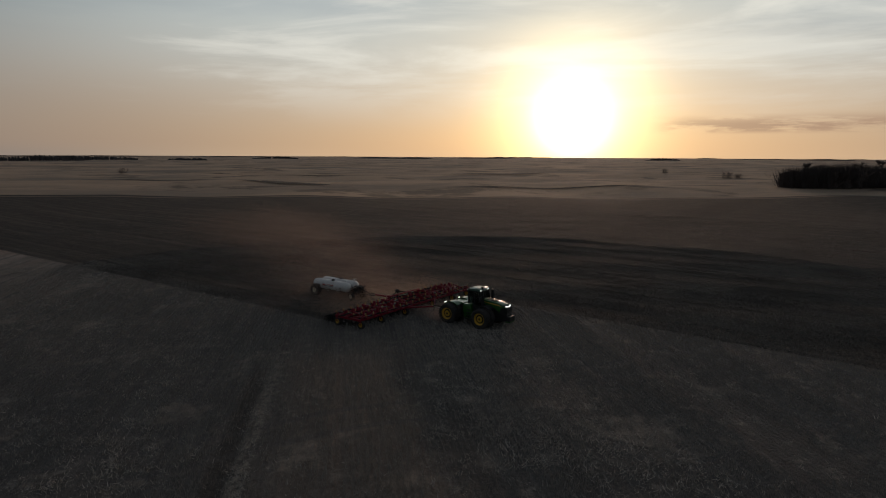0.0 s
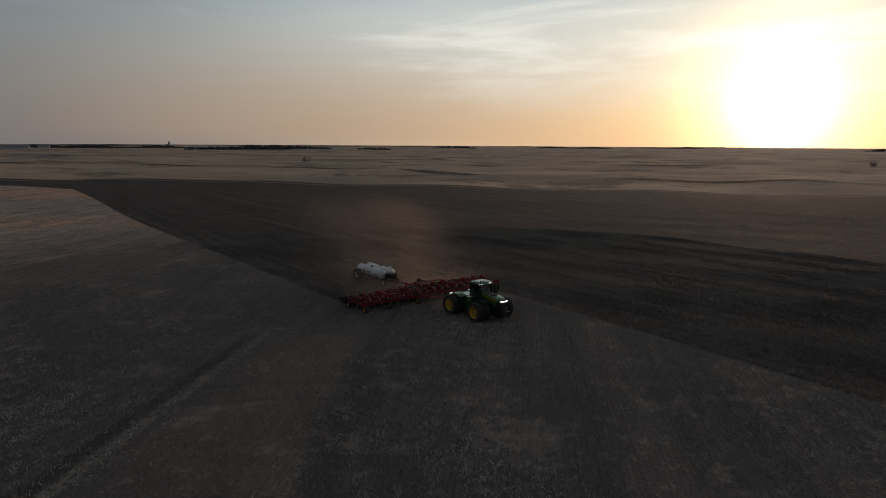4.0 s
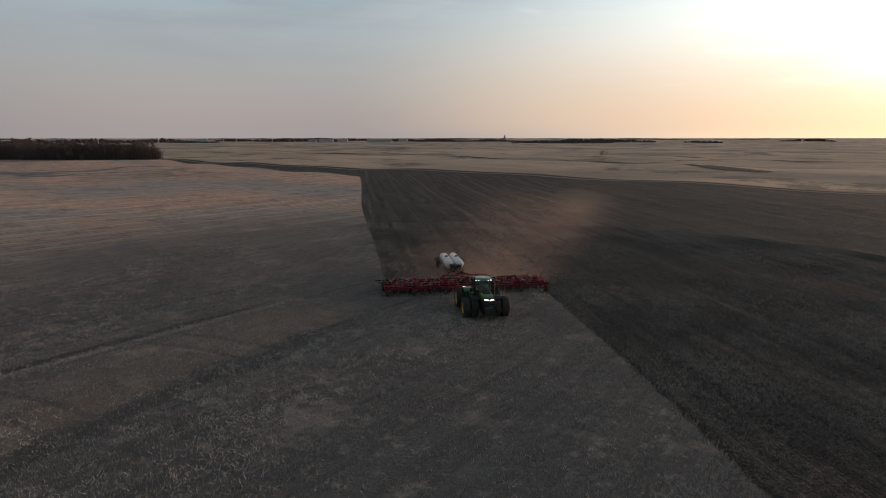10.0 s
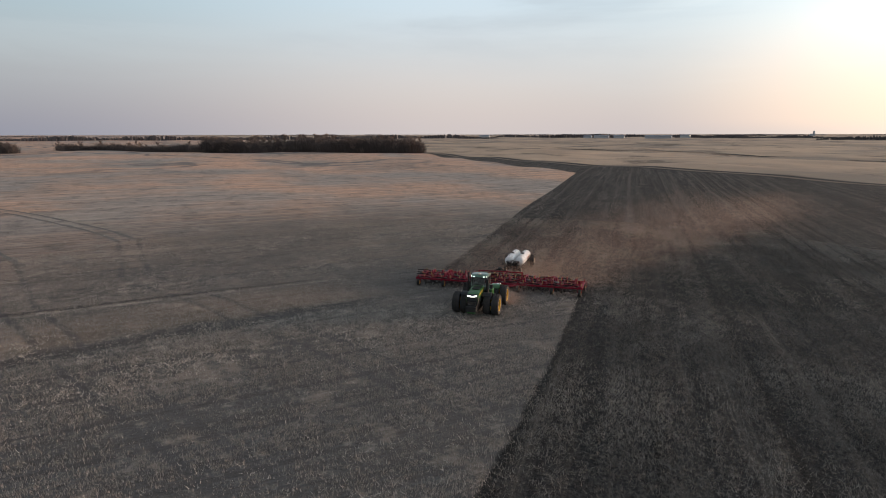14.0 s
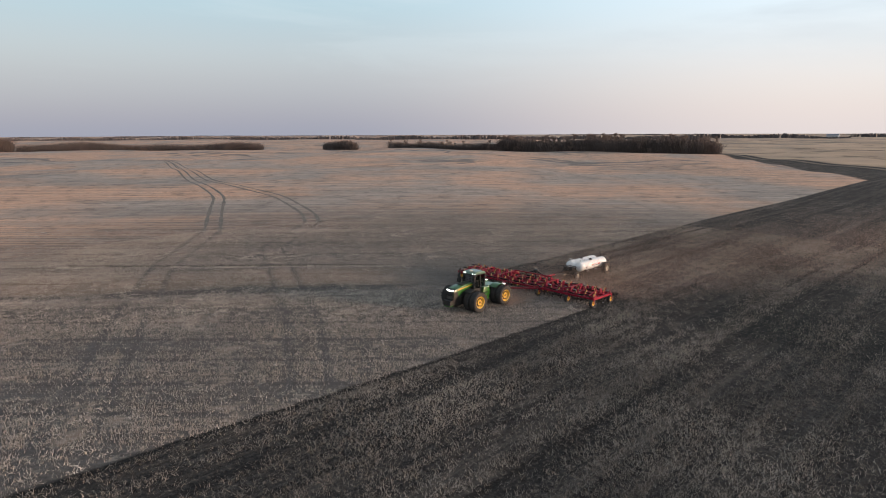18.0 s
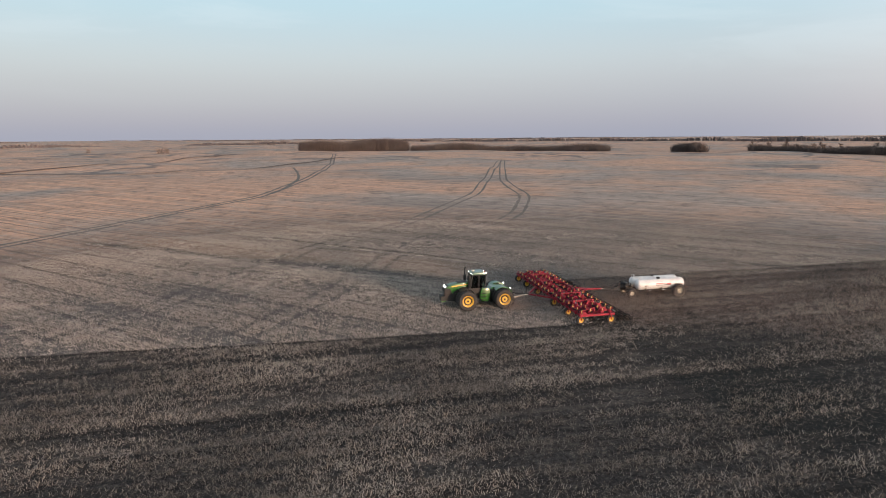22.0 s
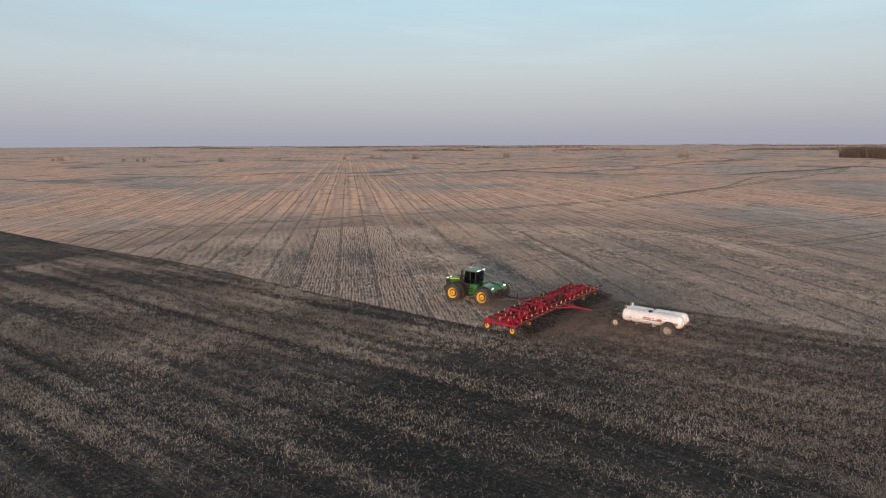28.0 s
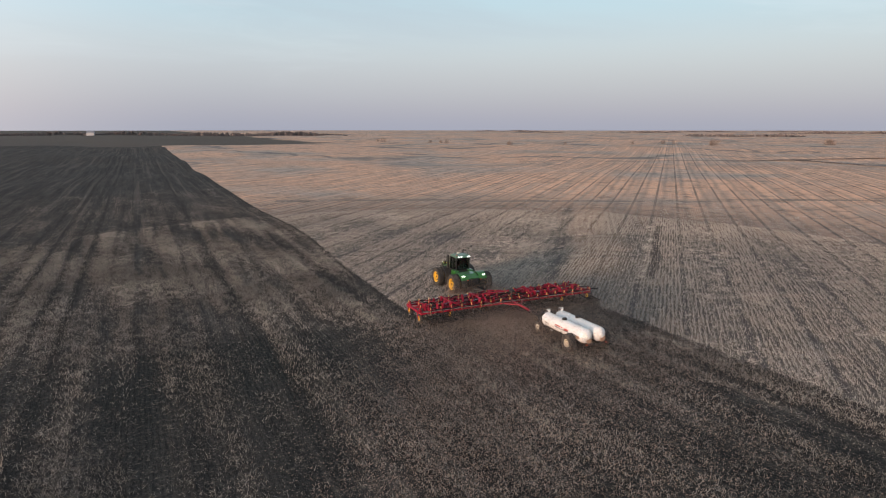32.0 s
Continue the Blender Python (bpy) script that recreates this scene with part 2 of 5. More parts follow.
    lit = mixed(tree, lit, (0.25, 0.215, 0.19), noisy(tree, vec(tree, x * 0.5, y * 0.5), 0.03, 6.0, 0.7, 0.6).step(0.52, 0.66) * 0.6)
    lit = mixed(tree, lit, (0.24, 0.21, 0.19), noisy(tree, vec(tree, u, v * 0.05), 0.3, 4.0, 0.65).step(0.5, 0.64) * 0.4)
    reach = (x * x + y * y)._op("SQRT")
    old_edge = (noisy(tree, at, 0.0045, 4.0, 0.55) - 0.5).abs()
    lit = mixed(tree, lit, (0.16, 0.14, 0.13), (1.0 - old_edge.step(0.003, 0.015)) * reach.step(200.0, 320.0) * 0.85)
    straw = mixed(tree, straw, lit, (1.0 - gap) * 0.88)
    clump = noisy(tree, at, 0.16, 5.0, 0.7)
    patch = noisy(tree, at, 0.55, 4.0, 0.75)
    straw = mixed(tree, straw, (0.105, 0.09, 0.08), clump.step(0.5, 0.66) * 0.55)
    press = ((u + 1.1 + wander * 0.25) * (math.pi / 4.7)).sin().abs()
    straw = mixed(tree, straw, (0.085, 0.075, 0.07), (1.0 - press.step(0.1, 0.26)) * (0.35 + mid.step(0.35, 0.6) * 0.4))
    straw = mixed(tree, straw, (0.43, 0.34, 0.27), (1.0 - clump.step(0.34, 0.46)) * 0.4)
    straw = mixed(tree, straw, (0.42, 0.355, 0.3), patch.step(0.54, 0.7) * 0.4)
    straw = mixed(tree, straw, (0.1, 0.085, 0.074), (1.0 - patch.step(0.34, 0.46)) * 0.45)
    # a windrow of chaff, its lee's shadow painted dark, and a dark swale
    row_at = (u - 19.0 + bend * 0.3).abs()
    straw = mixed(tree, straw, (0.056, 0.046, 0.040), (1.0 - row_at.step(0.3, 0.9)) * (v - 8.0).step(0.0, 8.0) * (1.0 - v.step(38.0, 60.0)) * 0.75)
    chaff = (u - 17.9 + bend * 0.3).abs()
    straw = mixed(tree, straw, (0.330, 0.284, 0.231), (1.0 - chaff.step(0.2, 0.7)) * (v - 8.0).step(0.0, 8.0) * (1.0 - v.step(38.0, 60.0)) * tuft.step(0.4, 0.6) * 0.7)
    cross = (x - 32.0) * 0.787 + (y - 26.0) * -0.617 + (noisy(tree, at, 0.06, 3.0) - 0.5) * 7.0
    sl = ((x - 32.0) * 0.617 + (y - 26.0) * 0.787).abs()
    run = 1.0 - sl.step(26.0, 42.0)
    # the bank's sunlit warmth is put into its colour
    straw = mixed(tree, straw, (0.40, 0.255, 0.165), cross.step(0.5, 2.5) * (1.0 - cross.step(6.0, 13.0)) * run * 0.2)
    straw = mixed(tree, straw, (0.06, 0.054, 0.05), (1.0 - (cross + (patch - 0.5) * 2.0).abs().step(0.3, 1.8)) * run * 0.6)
    for line in OLD_MARKS:
        for (ax, ay), (bx, by) in zip(line, line[1:]):
            n = math.hypot(bx - ax, by - ay)
            ca, sa = (bx - ax) / n, (by - ay) / n
            along = (x - ax) * ca + (y - ay) * sa
            off = (((x - ax) * sa - (y - ay) * ca + wander * 0.4).abs() - 1.4).abs()
            straw = mixed(tree, straw, (0.095, 0.085, 0.08), (1.0 - off.step(0.2, 0.5)) * along.step(-0.4, 0.2) * (1.0 - (along - n).step(-0.2, 0.4)) * (0.25 + patch * 0.5))
    # worked soil, harrowed along the pass, with straw turned in
    band = ((x + wander * 0.8) * (2 * math.pi / 6.1)).sin() * 0.5 + 0.5
    comb = ((x + wander * 0.25) * (2 * math.pi / 0.3)).sin() * 0.5 + 0.5
    trail = noisy(tree, vec(tree, x, y * 0.07), 0.55, 5.0, 0.62)
    furrow = noisy(tree, vec(tree, x, y * 0.025), 1.5, 3.0, 0.6)
    xl = x + wander * 0.15
    lane = (xl * 1.9 + (xl * 0.41).sin() * 1.3).sin() + (xl * 0.83 + 2.0).sin() * 0.6
    worn = noisy(tree, vec(tree, x * 0.8, y * 0.05), 0.5, 4.0, 0.7).step(0.42, 0.6)
    ruts = (xl + 36.9).abs().min((xl + 38.9).abs()).min((xl + 41.6).abs()).min((xl + 43.8).abs()).min((xl + 22.4).abs() + 0.12)
    ruts = 1.0 - (ruts + (small - 0.5) * 0.5).step(0.2, 0.5)
    hollow = ((x * 1.05 + (y * 0.05).sin() * 1.1).sin() * (y * 0.075 + (x * 0.5).sin() * 1.2).sin() + (small - 0.5) * 1.6).step(0.25, 0.85)
    soil = mixed(tree, (0.046, 0.041, 0.038), (0.086, 0.075, 0.066), small.step(0.35, 0.7))
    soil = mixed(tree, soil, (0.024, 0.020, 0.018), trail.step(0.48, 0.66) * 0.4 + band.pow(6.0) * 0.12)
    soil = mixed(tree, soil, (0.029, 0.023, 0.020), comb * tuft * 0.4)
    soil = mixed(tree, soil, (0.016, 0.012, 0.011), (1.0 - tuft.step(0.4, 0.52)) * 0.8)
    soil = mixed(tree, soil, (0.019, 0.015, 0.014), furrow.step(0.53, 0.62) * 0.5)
    stripe = noisy(tree, vec(tree, x + wander * 0.2, y * 0.008), 0.62, 4.0, 0.7)
    soil = mixed(tree, soil, (0.015, 0.013, 0.012), stripe.step(0.5, 0.6) * 0.5)
    trash = noisy(tree, vec(tree, x, y * 0.3), 0.5, 5.0, 0.75)
    soil = mixed(tree, soil, (0.15, 0.128, 0.108), trash.step(0.53, 0.68) * 0.5)
    soil = mixed(tree, soil, (0.016, 0.014, 0.013), (1.0 - trash.step(0.33, 0.46)) * 0.55)
    soil = mixed(tree, soil, (0.15, 0.124, 0.102), (1.0 - stripe.step(0.38, 0.47)) * 0.4)
    soil = mixed(tree, soil, (0.088, 0.069, 0.054), (1.0 - furrow.step(0.34, 0.46)) * 0.35)
    soil = mixed(tree, soil, (0.016, 0.013, 0.011), (lane.step(1.1, 1.4) * worn * 0.6).max(ruts * (0.45 + worn * 0.4)))
    soil = mixed(tree, soil, (0.020, 0.018, 0.017), 0.2 + hollow * 0.4)
    # freshly turned strip, painted darker also as the shade under and behind the bar
    dark_soil = strip * (y + 24.0).step(0.0, 9.0) * (0.6 + small * 0.5)
    for cx, cy, rx, ry in DARK_PATCHES:
        reach2 = ((x - cx) / rx).pow(2.0) + ((y - cy) / ry).pow(2.0) + (small - 0.5) * 1.4 + (trail - 0.5) * 1.2
        dark_soil = (1.0 - reach2.step(0.35, 1.25)) + dark_soil
    soil = mixed(tree, soil, (0.012, 0.013, 0.012), dark_soil * 0.45)
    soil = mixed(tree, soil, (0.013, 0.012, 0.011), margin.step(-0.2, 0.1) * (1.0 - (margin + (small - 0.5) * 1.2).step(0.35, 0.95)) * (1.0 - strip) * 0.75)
    litter = tuft.step(0.49, 0.62) * noisy(tree, at, 5.0, 2.0, 0.8).step(0.42, 0.66) * (0.35 + small.step(0.35, 0.65) * 0.65) * (1.0 - trail.step(0.48, 0.66) * 0.7)
    soil = mixed(tree, soil, (0.235, 0.191, 0.15), litter * 0.75)
    # grassland past the field, dried gold, and a dark ditch before it
    gold = mixed(tree, (0.50, 0.345, 0.235), (0.26, 0.2, 0.155), noisy(tree, vec(tree, x * 0.3 + y * 0.26, y * -0.3 + x * 0.05), 0.03, 5.0, 0.6).step(0.4, 0.66))
    gold = mixed(tree, gold, (0.19, 0.14, 0.105), broad.step(0.5, 0.7) * 0.5)
    gold = mixed(tree, gold, (0.12, 0.09, 0.068), noisy(tree, at, 0.018, 6.0, 0.7, 0.5).step(0.53, 0.62) * 0.75)
    ditch = beyond.step(-16.0, -8.0) * (1.0 - beyond.step(-1.0, 3.0))
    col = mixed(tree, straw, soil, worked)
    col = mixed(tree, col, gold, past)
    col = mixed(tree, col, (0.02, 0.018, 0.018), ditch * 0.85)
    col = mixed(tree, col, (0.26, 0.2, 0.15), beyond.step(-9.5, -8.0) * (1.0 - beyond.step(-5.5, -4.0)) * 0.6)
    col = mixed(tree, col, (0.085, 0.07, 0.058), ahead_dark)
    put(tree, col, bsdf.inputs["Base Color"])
    bsdf.inputs["Roughness"].default_value = 0.95
    bsdf.inputs["Specular IOR Level"].default_value = 0.15
    bump = tree.nodes.new("ShaderNodeBump")
    bump.inputs["Strength"].default_value, bump.inputs["Distance"].default_value = 0.8, 0.16
    relief = mixed(tree, vec(tree, fleck + tuft * 1.5 + rows * 0.2, 0.0, 0.0), vec(tree, fleck + tuft * 2.0 + comb * 0.15, 0.0, 0.0), worked)
    put(tree, split(tree, relief)[0], bump.inputs["Height"])
    tree.links.new(bump.outputs[0], bsdf.inputs["Normal"])
    return m


GROUND = ground_material()


def earth(name, colour, other, scale):
    m, tree, bsdf = material(name)
    at = N(tree, tree.nodes.new("ShaderNodeNewGeometry").outputs["Position"])
    isle = N(tree, tree.nodes.new("ShaderNodeNewGeometry").outputs["Random Per Island"])
    tone = mixed(tree, colour, other, noisy(tree, at, scale, 4.0).step(0.35, 0.65) * 0.6 + isle * 0.4)
    put(tree, tone, bsdf.inputs["Base Color"])
    bsdf.inputs["Roughness"].default_value = 0.95
    bsdf.inputs["Specular IOR Level"].default_value = 0.1
    return m


STRAW = earth("dry_straw", (0.42, 0.358, 0.308), (0.21, 0.192, 0.18), 0.035)
TUFT = earth("loose_straw", (0.62, 0.535, 0.455), (0.3, 0.262, 0.23), 0.12)
LITTER = earth("turned_straw", (0.35, 0.308, 0.27), (0.1, 0.089, 0.079), 0.08)
CLOD = earth("soil_clods", (0.05, 0.042, 0.037), (0.09, 0.075, 0.064), 0.3)
TRACK = earth("pressed_track", (0.14, 0.12, 0.106), (0.2, 0.17, 0.145), 0.2)
BRUSH = earth("bare_brush", (0.08, 0.064, 0.059), (0.125, 0.1, 0.091), 0.05)
DITCH = earth("ditch_weeds", (0.1, 0.078, 0.066), (0.17, 0.13, 0.108), 0.03)
MUD = earth("slough_mud", (0.05, 0.042, 0.035), (0.085, 0.065, 0.05), 0.05)
BARK = earth("bare_bark", (0.14, 0.115, 0.098), (0.2, 0.16, 0.135), 0.5)
TWIG = earth("bare_twigs", (0.165, 0.125, 0.108), (0.23, 0.175, 0.15), 0.05)
# greyed base colour stands in for the haze of distance
FARWOOD = earth("far_bare_wood_hazed", (0.1, 0.087, 0.088), (0.145, 0.124, 0.122), 0.01)
SHED_WALL = earth("pale_shed_wall", (0.42, 0.42, 0.43), (0.34, 0.35, 0.37), 0.02)
SHED_ROOF = earth("shed_roof_sheet", (0.28, 0.28, 0.3), (0.2, 0.2, 0.22), 0.02)


def dust_material():
    m, tree, bsdf = material("field_dust")
    out = tree.nodes["Material Output"]
    tree.nodes.remove(bsdf)
    through_light, clear, mix = (tree.nodes.new("ShaderNode" + k) for k in ("BsdfTranslucent", "BsdfTransparent", "MixShader"))
    face_light, both = tree.nodes.new("ShaderNodeBsdfDiffuse"), tree.nodes.new("ShaderNodeMixShader")
    for node in (through_light, face_light):
        node.inputs["Color"].default_value = (0.68, 0.5, 0.405, 1)
    both.inputs[0].default_value = 0.1
    tree.links.new(through_light.outputs[0], both.inputs[1])
    tree.links.new(face_light.outputs[0], both.inputs[2])
    mix.inputs[0].default_value = 0.45
    tree.links.new(clear.outputs[0], mix.inputs[1])
    tree.links.new(both.outputs[0], mix.inputs[2])
    tree.links.new(mix.outputs[0], out.inputs["Surface"])
    return m


DUST = dust_material()


# ---------------------------------------------------------------- mesh building
class Mesh:
    """Collects vertices and faces of one mesh."""

    def __init__(self):
        self.v, self.f = [], []

    def add(self, verts, faces, m=None):
        base = len(self.v)
        self.v += [tuple(m @ Vector(p)) for p in verts] if m else [tuple(p) for p in verts]
        self.f += [tuple(i + base for i in face) for face in faces]
        return self

    def box(self, c, s, m=None, taper=1.0):
        x, y, z = (a / 2 for a in s)
        vs = [(c[0] + sx * x * (taper if sz > 0 else 1), c[1] + sy * y * (taper if sz > 0 else 1), c[2] + sz * z) for sz in (-1, 1) for sx, sy in ((-1, -1), (1, -1), (1, 1), (-1, 1))]
        return self.add(vs, [(3, 2, 1, 0), (4, 5, 6, 7), (0, 1, 5, 4), (1, 2, 6, 5), (2, 3, 7, 6), (3, 0, 4, 7)], m)

    def beam(self, p, q, w, h):
        """A rectangular tube from p to q."""
        p, q = Vector(p), Vector(q)
        d = (q - p).normalized()
        side = d.cross(Vector((0, 0, 1)))
        side = side.normalized() if side.length > 1e-3 else Vector((1, 0, 0))
        up = side.cross(d)
        vs = [e + side * a * w / 2 + up * b * h / 2 for e in (p, q) for a, b in ((-1, -1), (1, -1), (1, 1), (-1, 1))]
        return self.add(vs, [(3, 2, 1, 0), (4, 5, 6, 7), (0, 1, 5, 4), (1, 2, 6, 5), (2, 3, 7, 6), (3, 0, 4, 7)])

    def tube(self, points, r, n=8, r2=None):
        """A round bar through the points, tapering to r2."""
        pts = [Vector(p) for p in points]
        base = len(self.v)
        for i, p in enumerate(pts):
            d = (pts[min(i + 1, len(pts) - 1)] - pts[max(i - 1, 0)]).normalized()
            side = d.cross(Vector((0.31, 0.17, 0.93)))
            side = side.normalized()
            up = side.cross(d)
            rad = r if r2 is None else r + (r2 - r) * i / (len(pts) - 1)
            self.v += [tuple(p + (side * math.cos(a) + up * math.sin(a)) * rad) for a in (2 * math.pi * k / n for k in range(n))]
        for i in range(len(pts) - 1):
            a, b = base + i * n, base + (i + 1) * n
            self.f += [(a + k, a + (k + 1) % n, b + (k + 1) % n, b + k) for k in range(n)]
        self.f.append(tuple(base + k for k in reversed(range(n))))
        self.f.append(tuple(base + (len(pts) - 1) * n + k for k in range(n)))
        return self

    def lathe(self, profile, n=32, m=None, close=False):
        """Turns (radius, along) round the x axis."""
        vs, fs = [], []
        for r, a in profile:
            vs += [(a, r * math.cos(2 * math.pi * k / n), r * math.sin(2 * math.pi * k / n)) for k in range(n)]
        rings = len(profile)
        for i in range(rings if close else rings - 1):
            a, b = i * n, (i + 1) % rings * n
            fs += [(a + k, b + k, b + (k + 1) % n, a + (k + 1) % n) for k in range(n)]
        if not close:
            fs.append(tuple(range(n)))
            fs.append(tuple((rings - 1) * n + k for k in reversed(range(n))))
        return self.add(vs, fs, m)

    def prism(self, outline, x0, x1, m=None):
        """A (y, z) outline pushed from x0 to x1."""
        n = len(outline)
        vs = [(x0, y, z) for y, z in outline] + [(x1, y, z) for y, z in outline]
        fs = [tuple(range(n)), tuple(reversed(range(n, 2 * n)))] + [(k, k + n, (k + 1) % n + n, (k + 1) % n) for k in range(n)]
        return self.add(vs, fs, m)

    def data(self, name, mat, bevel=0.0, smooth=False):
        me = bpy.data.meshes.new(name)
        me.from_pydata(self.v, [], self.f)
        bm = bmesh.new()
        bm.from_mesh(me)
        bmesh.ops.recalc_face_normals(bm, faces=bm.faces)
        if bevel:
            edges = [e for e in bm.edges if len(e.link_faces) == 2 and e.calc_face_angle(0) > 0.5]
            bmesh.ops.bevel(bm, geom=edges, offset=bevel, segments=2, affect="EDGES", profile=0.6, clamp_overlap=True)
        bm.to_mesh(me)
        bm.free()
        me.materials.append(mat)
        if smooth:
            me.shade_smooth()
            me.set_sharp_from_angle(angle=radians(38))
        return me


def part(name, shape, mat, parent, label="", bevel=0.0, smooth=False, at=None):
    ob = new(name, shape.data(name, mat, bevel, smooth) if isinstance(shape, Mesh) else shape)
    ob.parent = parent
    if at is not None:
        ob.matrix_basis = at
    return tagged(ob, label)


def bulk(name, verts, faces, mat, label, category):
    """One object of many small pieces; faces is an array of triangles."""
    me = bpy.data.meshes.new(name)
    n, k = len(verts), len(faces)
    me.vertices.add(n)
    me.vertices.foreach_set("co", np.asarray(verts, np.float32).ravel())
    me.loops.add(3 * k)
    me.polygons.add(k)
    me.loops.foreach_set("vertex_index", np.asarray(faces, np.int32).ravel())
    me.polygons.foreach_set("loop_start", np.arange(0, 3 * k, 3, dtype=np.int32))
    me.update(calc_edges=True)
    me.materials.append(mat)
    return tagged(new(name, me), label, category, kind="stuff")


# ---------------------------------------------------------------- ground
def height(x, y):
    """The lie of the land: level round the machine, low swells further off."""
    r = np.hypot(x, y)
    k = np.clip((r - 75) / 160, 0, 1) * (1 - np.clip((r - 2200) / 1500, 0, 1) * 0.7)
    s = np.sin(x * 0.013 + 0.6 * np.sin(y * 0.007)) * np.sin(y * 0.011 + 1.3) + 0.5 * np.sin((x + y) * 0.027 + 0.4) + 0.5 * np.sin((x - 0.6 * y) * 0.0043)
    s = s + 0.95 * np.sin(0.047 * x + 0.9 * np.sin(y * 0.021)) * np.sin(0.031 * y + 0.5 + 0.7 * np.sin(x * 0.017)) + 0.4 * np.sin(0.071 * y - 0.052 * x)
    cross, run = (x - 32) * 0.787 - (y - 26) * 0.617, np.abs((x - 32) * 0.617 + (y - 26) * 0.787)
    bank = (0.28 * np.exp(-(((cross - 7) / 4) ** 2)) - 0.2 * np.exp(-((cross / 2.5) ** 2))) * np.clip((42 - run) / 16, 0, 1)
    return 0.75 * k * s + bank


def make_ground():
    k = np.linspace(-1, 1, 381)
    line = np.sign(k) * (np.abs(k) * 560 + 4340 * np.abs(k) ** 6)
    gx, gy = np.meshgrid(line, line)
    gz = height(gx, gy)
    n = len(line)
    verts = np.stack([gx, gy, gz], -1).reshape(-1, 3)
    i = np.arange(n * n).reshape(n, n)
    a, b, c, d = i[:-1, :-1].ravel(), i[:-1, 1:].ravel(), i[1:, 1:].ravel(), i[1:, :-1].ravel()
    me = bpy.data.meshes.new("ground")
    me.from_pydata(verts.tolist(), [], np.stack([a, b, c, d], 1).tolist())
    me.materials.append(GROUND)
    me.shade_smooth()
    tagged(new("ground", me), "harvested stubble and freshly worked dark soil on a wide plain", "field", kind="structure")


make_ground()
rng = np.random.default_rng(7)


def is_worked(x, y):
    return (x < -8.6 + 1.9 * np.exp(-(((y - 45) / 25) ** 2))) | ((y < -8.2) & (x < 8.6 + 1.2 * np.exp(-(((y + 95) / 42) ** 2)))) | (-0.856 * x - 0.517 * y > 96)


def scatter(count, reach, core):
    r = np.where(rng.random(count) < 0.8, core * np.sqrt(rng.random(count)), core + (reach - core) * rng.random(count))
    a = rng.random(count) * 2 * math.pi
    return r * np.cos(a), r * np.sin(a)


def blades(x, y, low, extra, lean, along=0.15, across=0.15, thick=1.0):
    """Three leaning straws at each place, each a narrow tapering strip."""
    n = len(x)
    verts = np.zeros((n, 3, 3, 3))
    for b in range(3):
        a = rng.random(n) * math.pi
        c, s = np.cos(a), np.sin(a)
        dv, du = rng.normal(0, along, n), rng.normal(0, across, n)
        bx, by = x + (du + dv) * 0.7071, y + (dv - du) * 0.7071
        w, h = thick * (0.01 + 0.009 * rng.random(n)), low + extra * rng.random(n)
        tx, ty = bx + rng.normal(0, lean, n), by + rng.normal(0, lean, n)
        z = height(x, y) - 0.01
        verts[:, b, 0] = np.stack([bx - c * w, by - s * w, z], -1)
        verts[:, b, 1] = np.stack([bx + c * w, by + s * w, z], -1)
        verts[:, b, 2] = np.stack([tx, ty, z + h], -1)
    return verts.reshape(-1, 3), np.arange(n * 9).reshape(-1, 3)


def on_marks(x, y, gauge=2.8, width=0.75):
    hit = np.zeros(len(x), bool)
    for line in OLD_MARKS:
        for (ax, ay), (bx, by) in zip(line, line[1:]):
            dx, dy = bx - ax, by - ay
            n = math.hypot(dx, dy)
            along, off = ((x - ax) * dx + (y - ay) * dy) / n, ((x - ax) * dy - (y - ay) * dx) / n
            hit |= (along > -0.3) & (along < n + 0.3) & (np.abs(np.abs(off) - gauge / 2) < width / 2)
    return hit


def make_stubble():
    x, y = scatter(640000, 130, 66)
    u, v = (x - y) * 0.7071, (x + y) * 0.7071
    u = np.round(u / 0.36) * 0.36 + 0.05 * np.sin(v * 0.7 + np.round(u / 0.36) * 2.1) + rng.normal(0, 0.05, len(u))
    x, y = (u + v) * 0.7071, (v - u) * 0.7071
    keep = ~is_worked(x, y) & (1.1 * np.sin(u * 0.67 + 0.3 * np.sin(v * 0.05)) + 0.8 * np.sin(v * 0.21 + u * 0.09) * np.sin(x * 0.13) + rng.normal(0, 0.9, len(u)) > -0.85)
    cross, run = (x - 32) * 0.787 - (y - 26) * 0.617, np.abs((x - 32) * 0.617 + (y - 26) * 0.787)
    keep &= ~((np.abs(cross + rng.normal(0, 0.7, len(x))) < 0.8) & (run < 36) & (rng.random(len(x)) < 0.6))
    keep &= ~((np.abs((u + 1.1) / 4.7 - np.round((u + 1.1) / 4.7)) * 4.7 < 0.3) & (rng.random(len(x)) < 0.72))
    keep &= ~((np.abs(u - 19 + 0.3 * np.sin(v * 0.2)) < 0.55) & (v > 10) & (v < 52) & (rng.random(len(x)) < 0.8))
    keep &= ~(on_marks(x, y) & (rng.random(len(x)) < 0.7))
    x, y = x[keep], y[keep]
    verts, faces = blades(x, y, 0.11, 0.14, 0.05, 0.2, 0.06, 0.9)
    bulk("stubble", verts, faces, STRAW, "short dry stubble standing in drilled rows", "stubble")


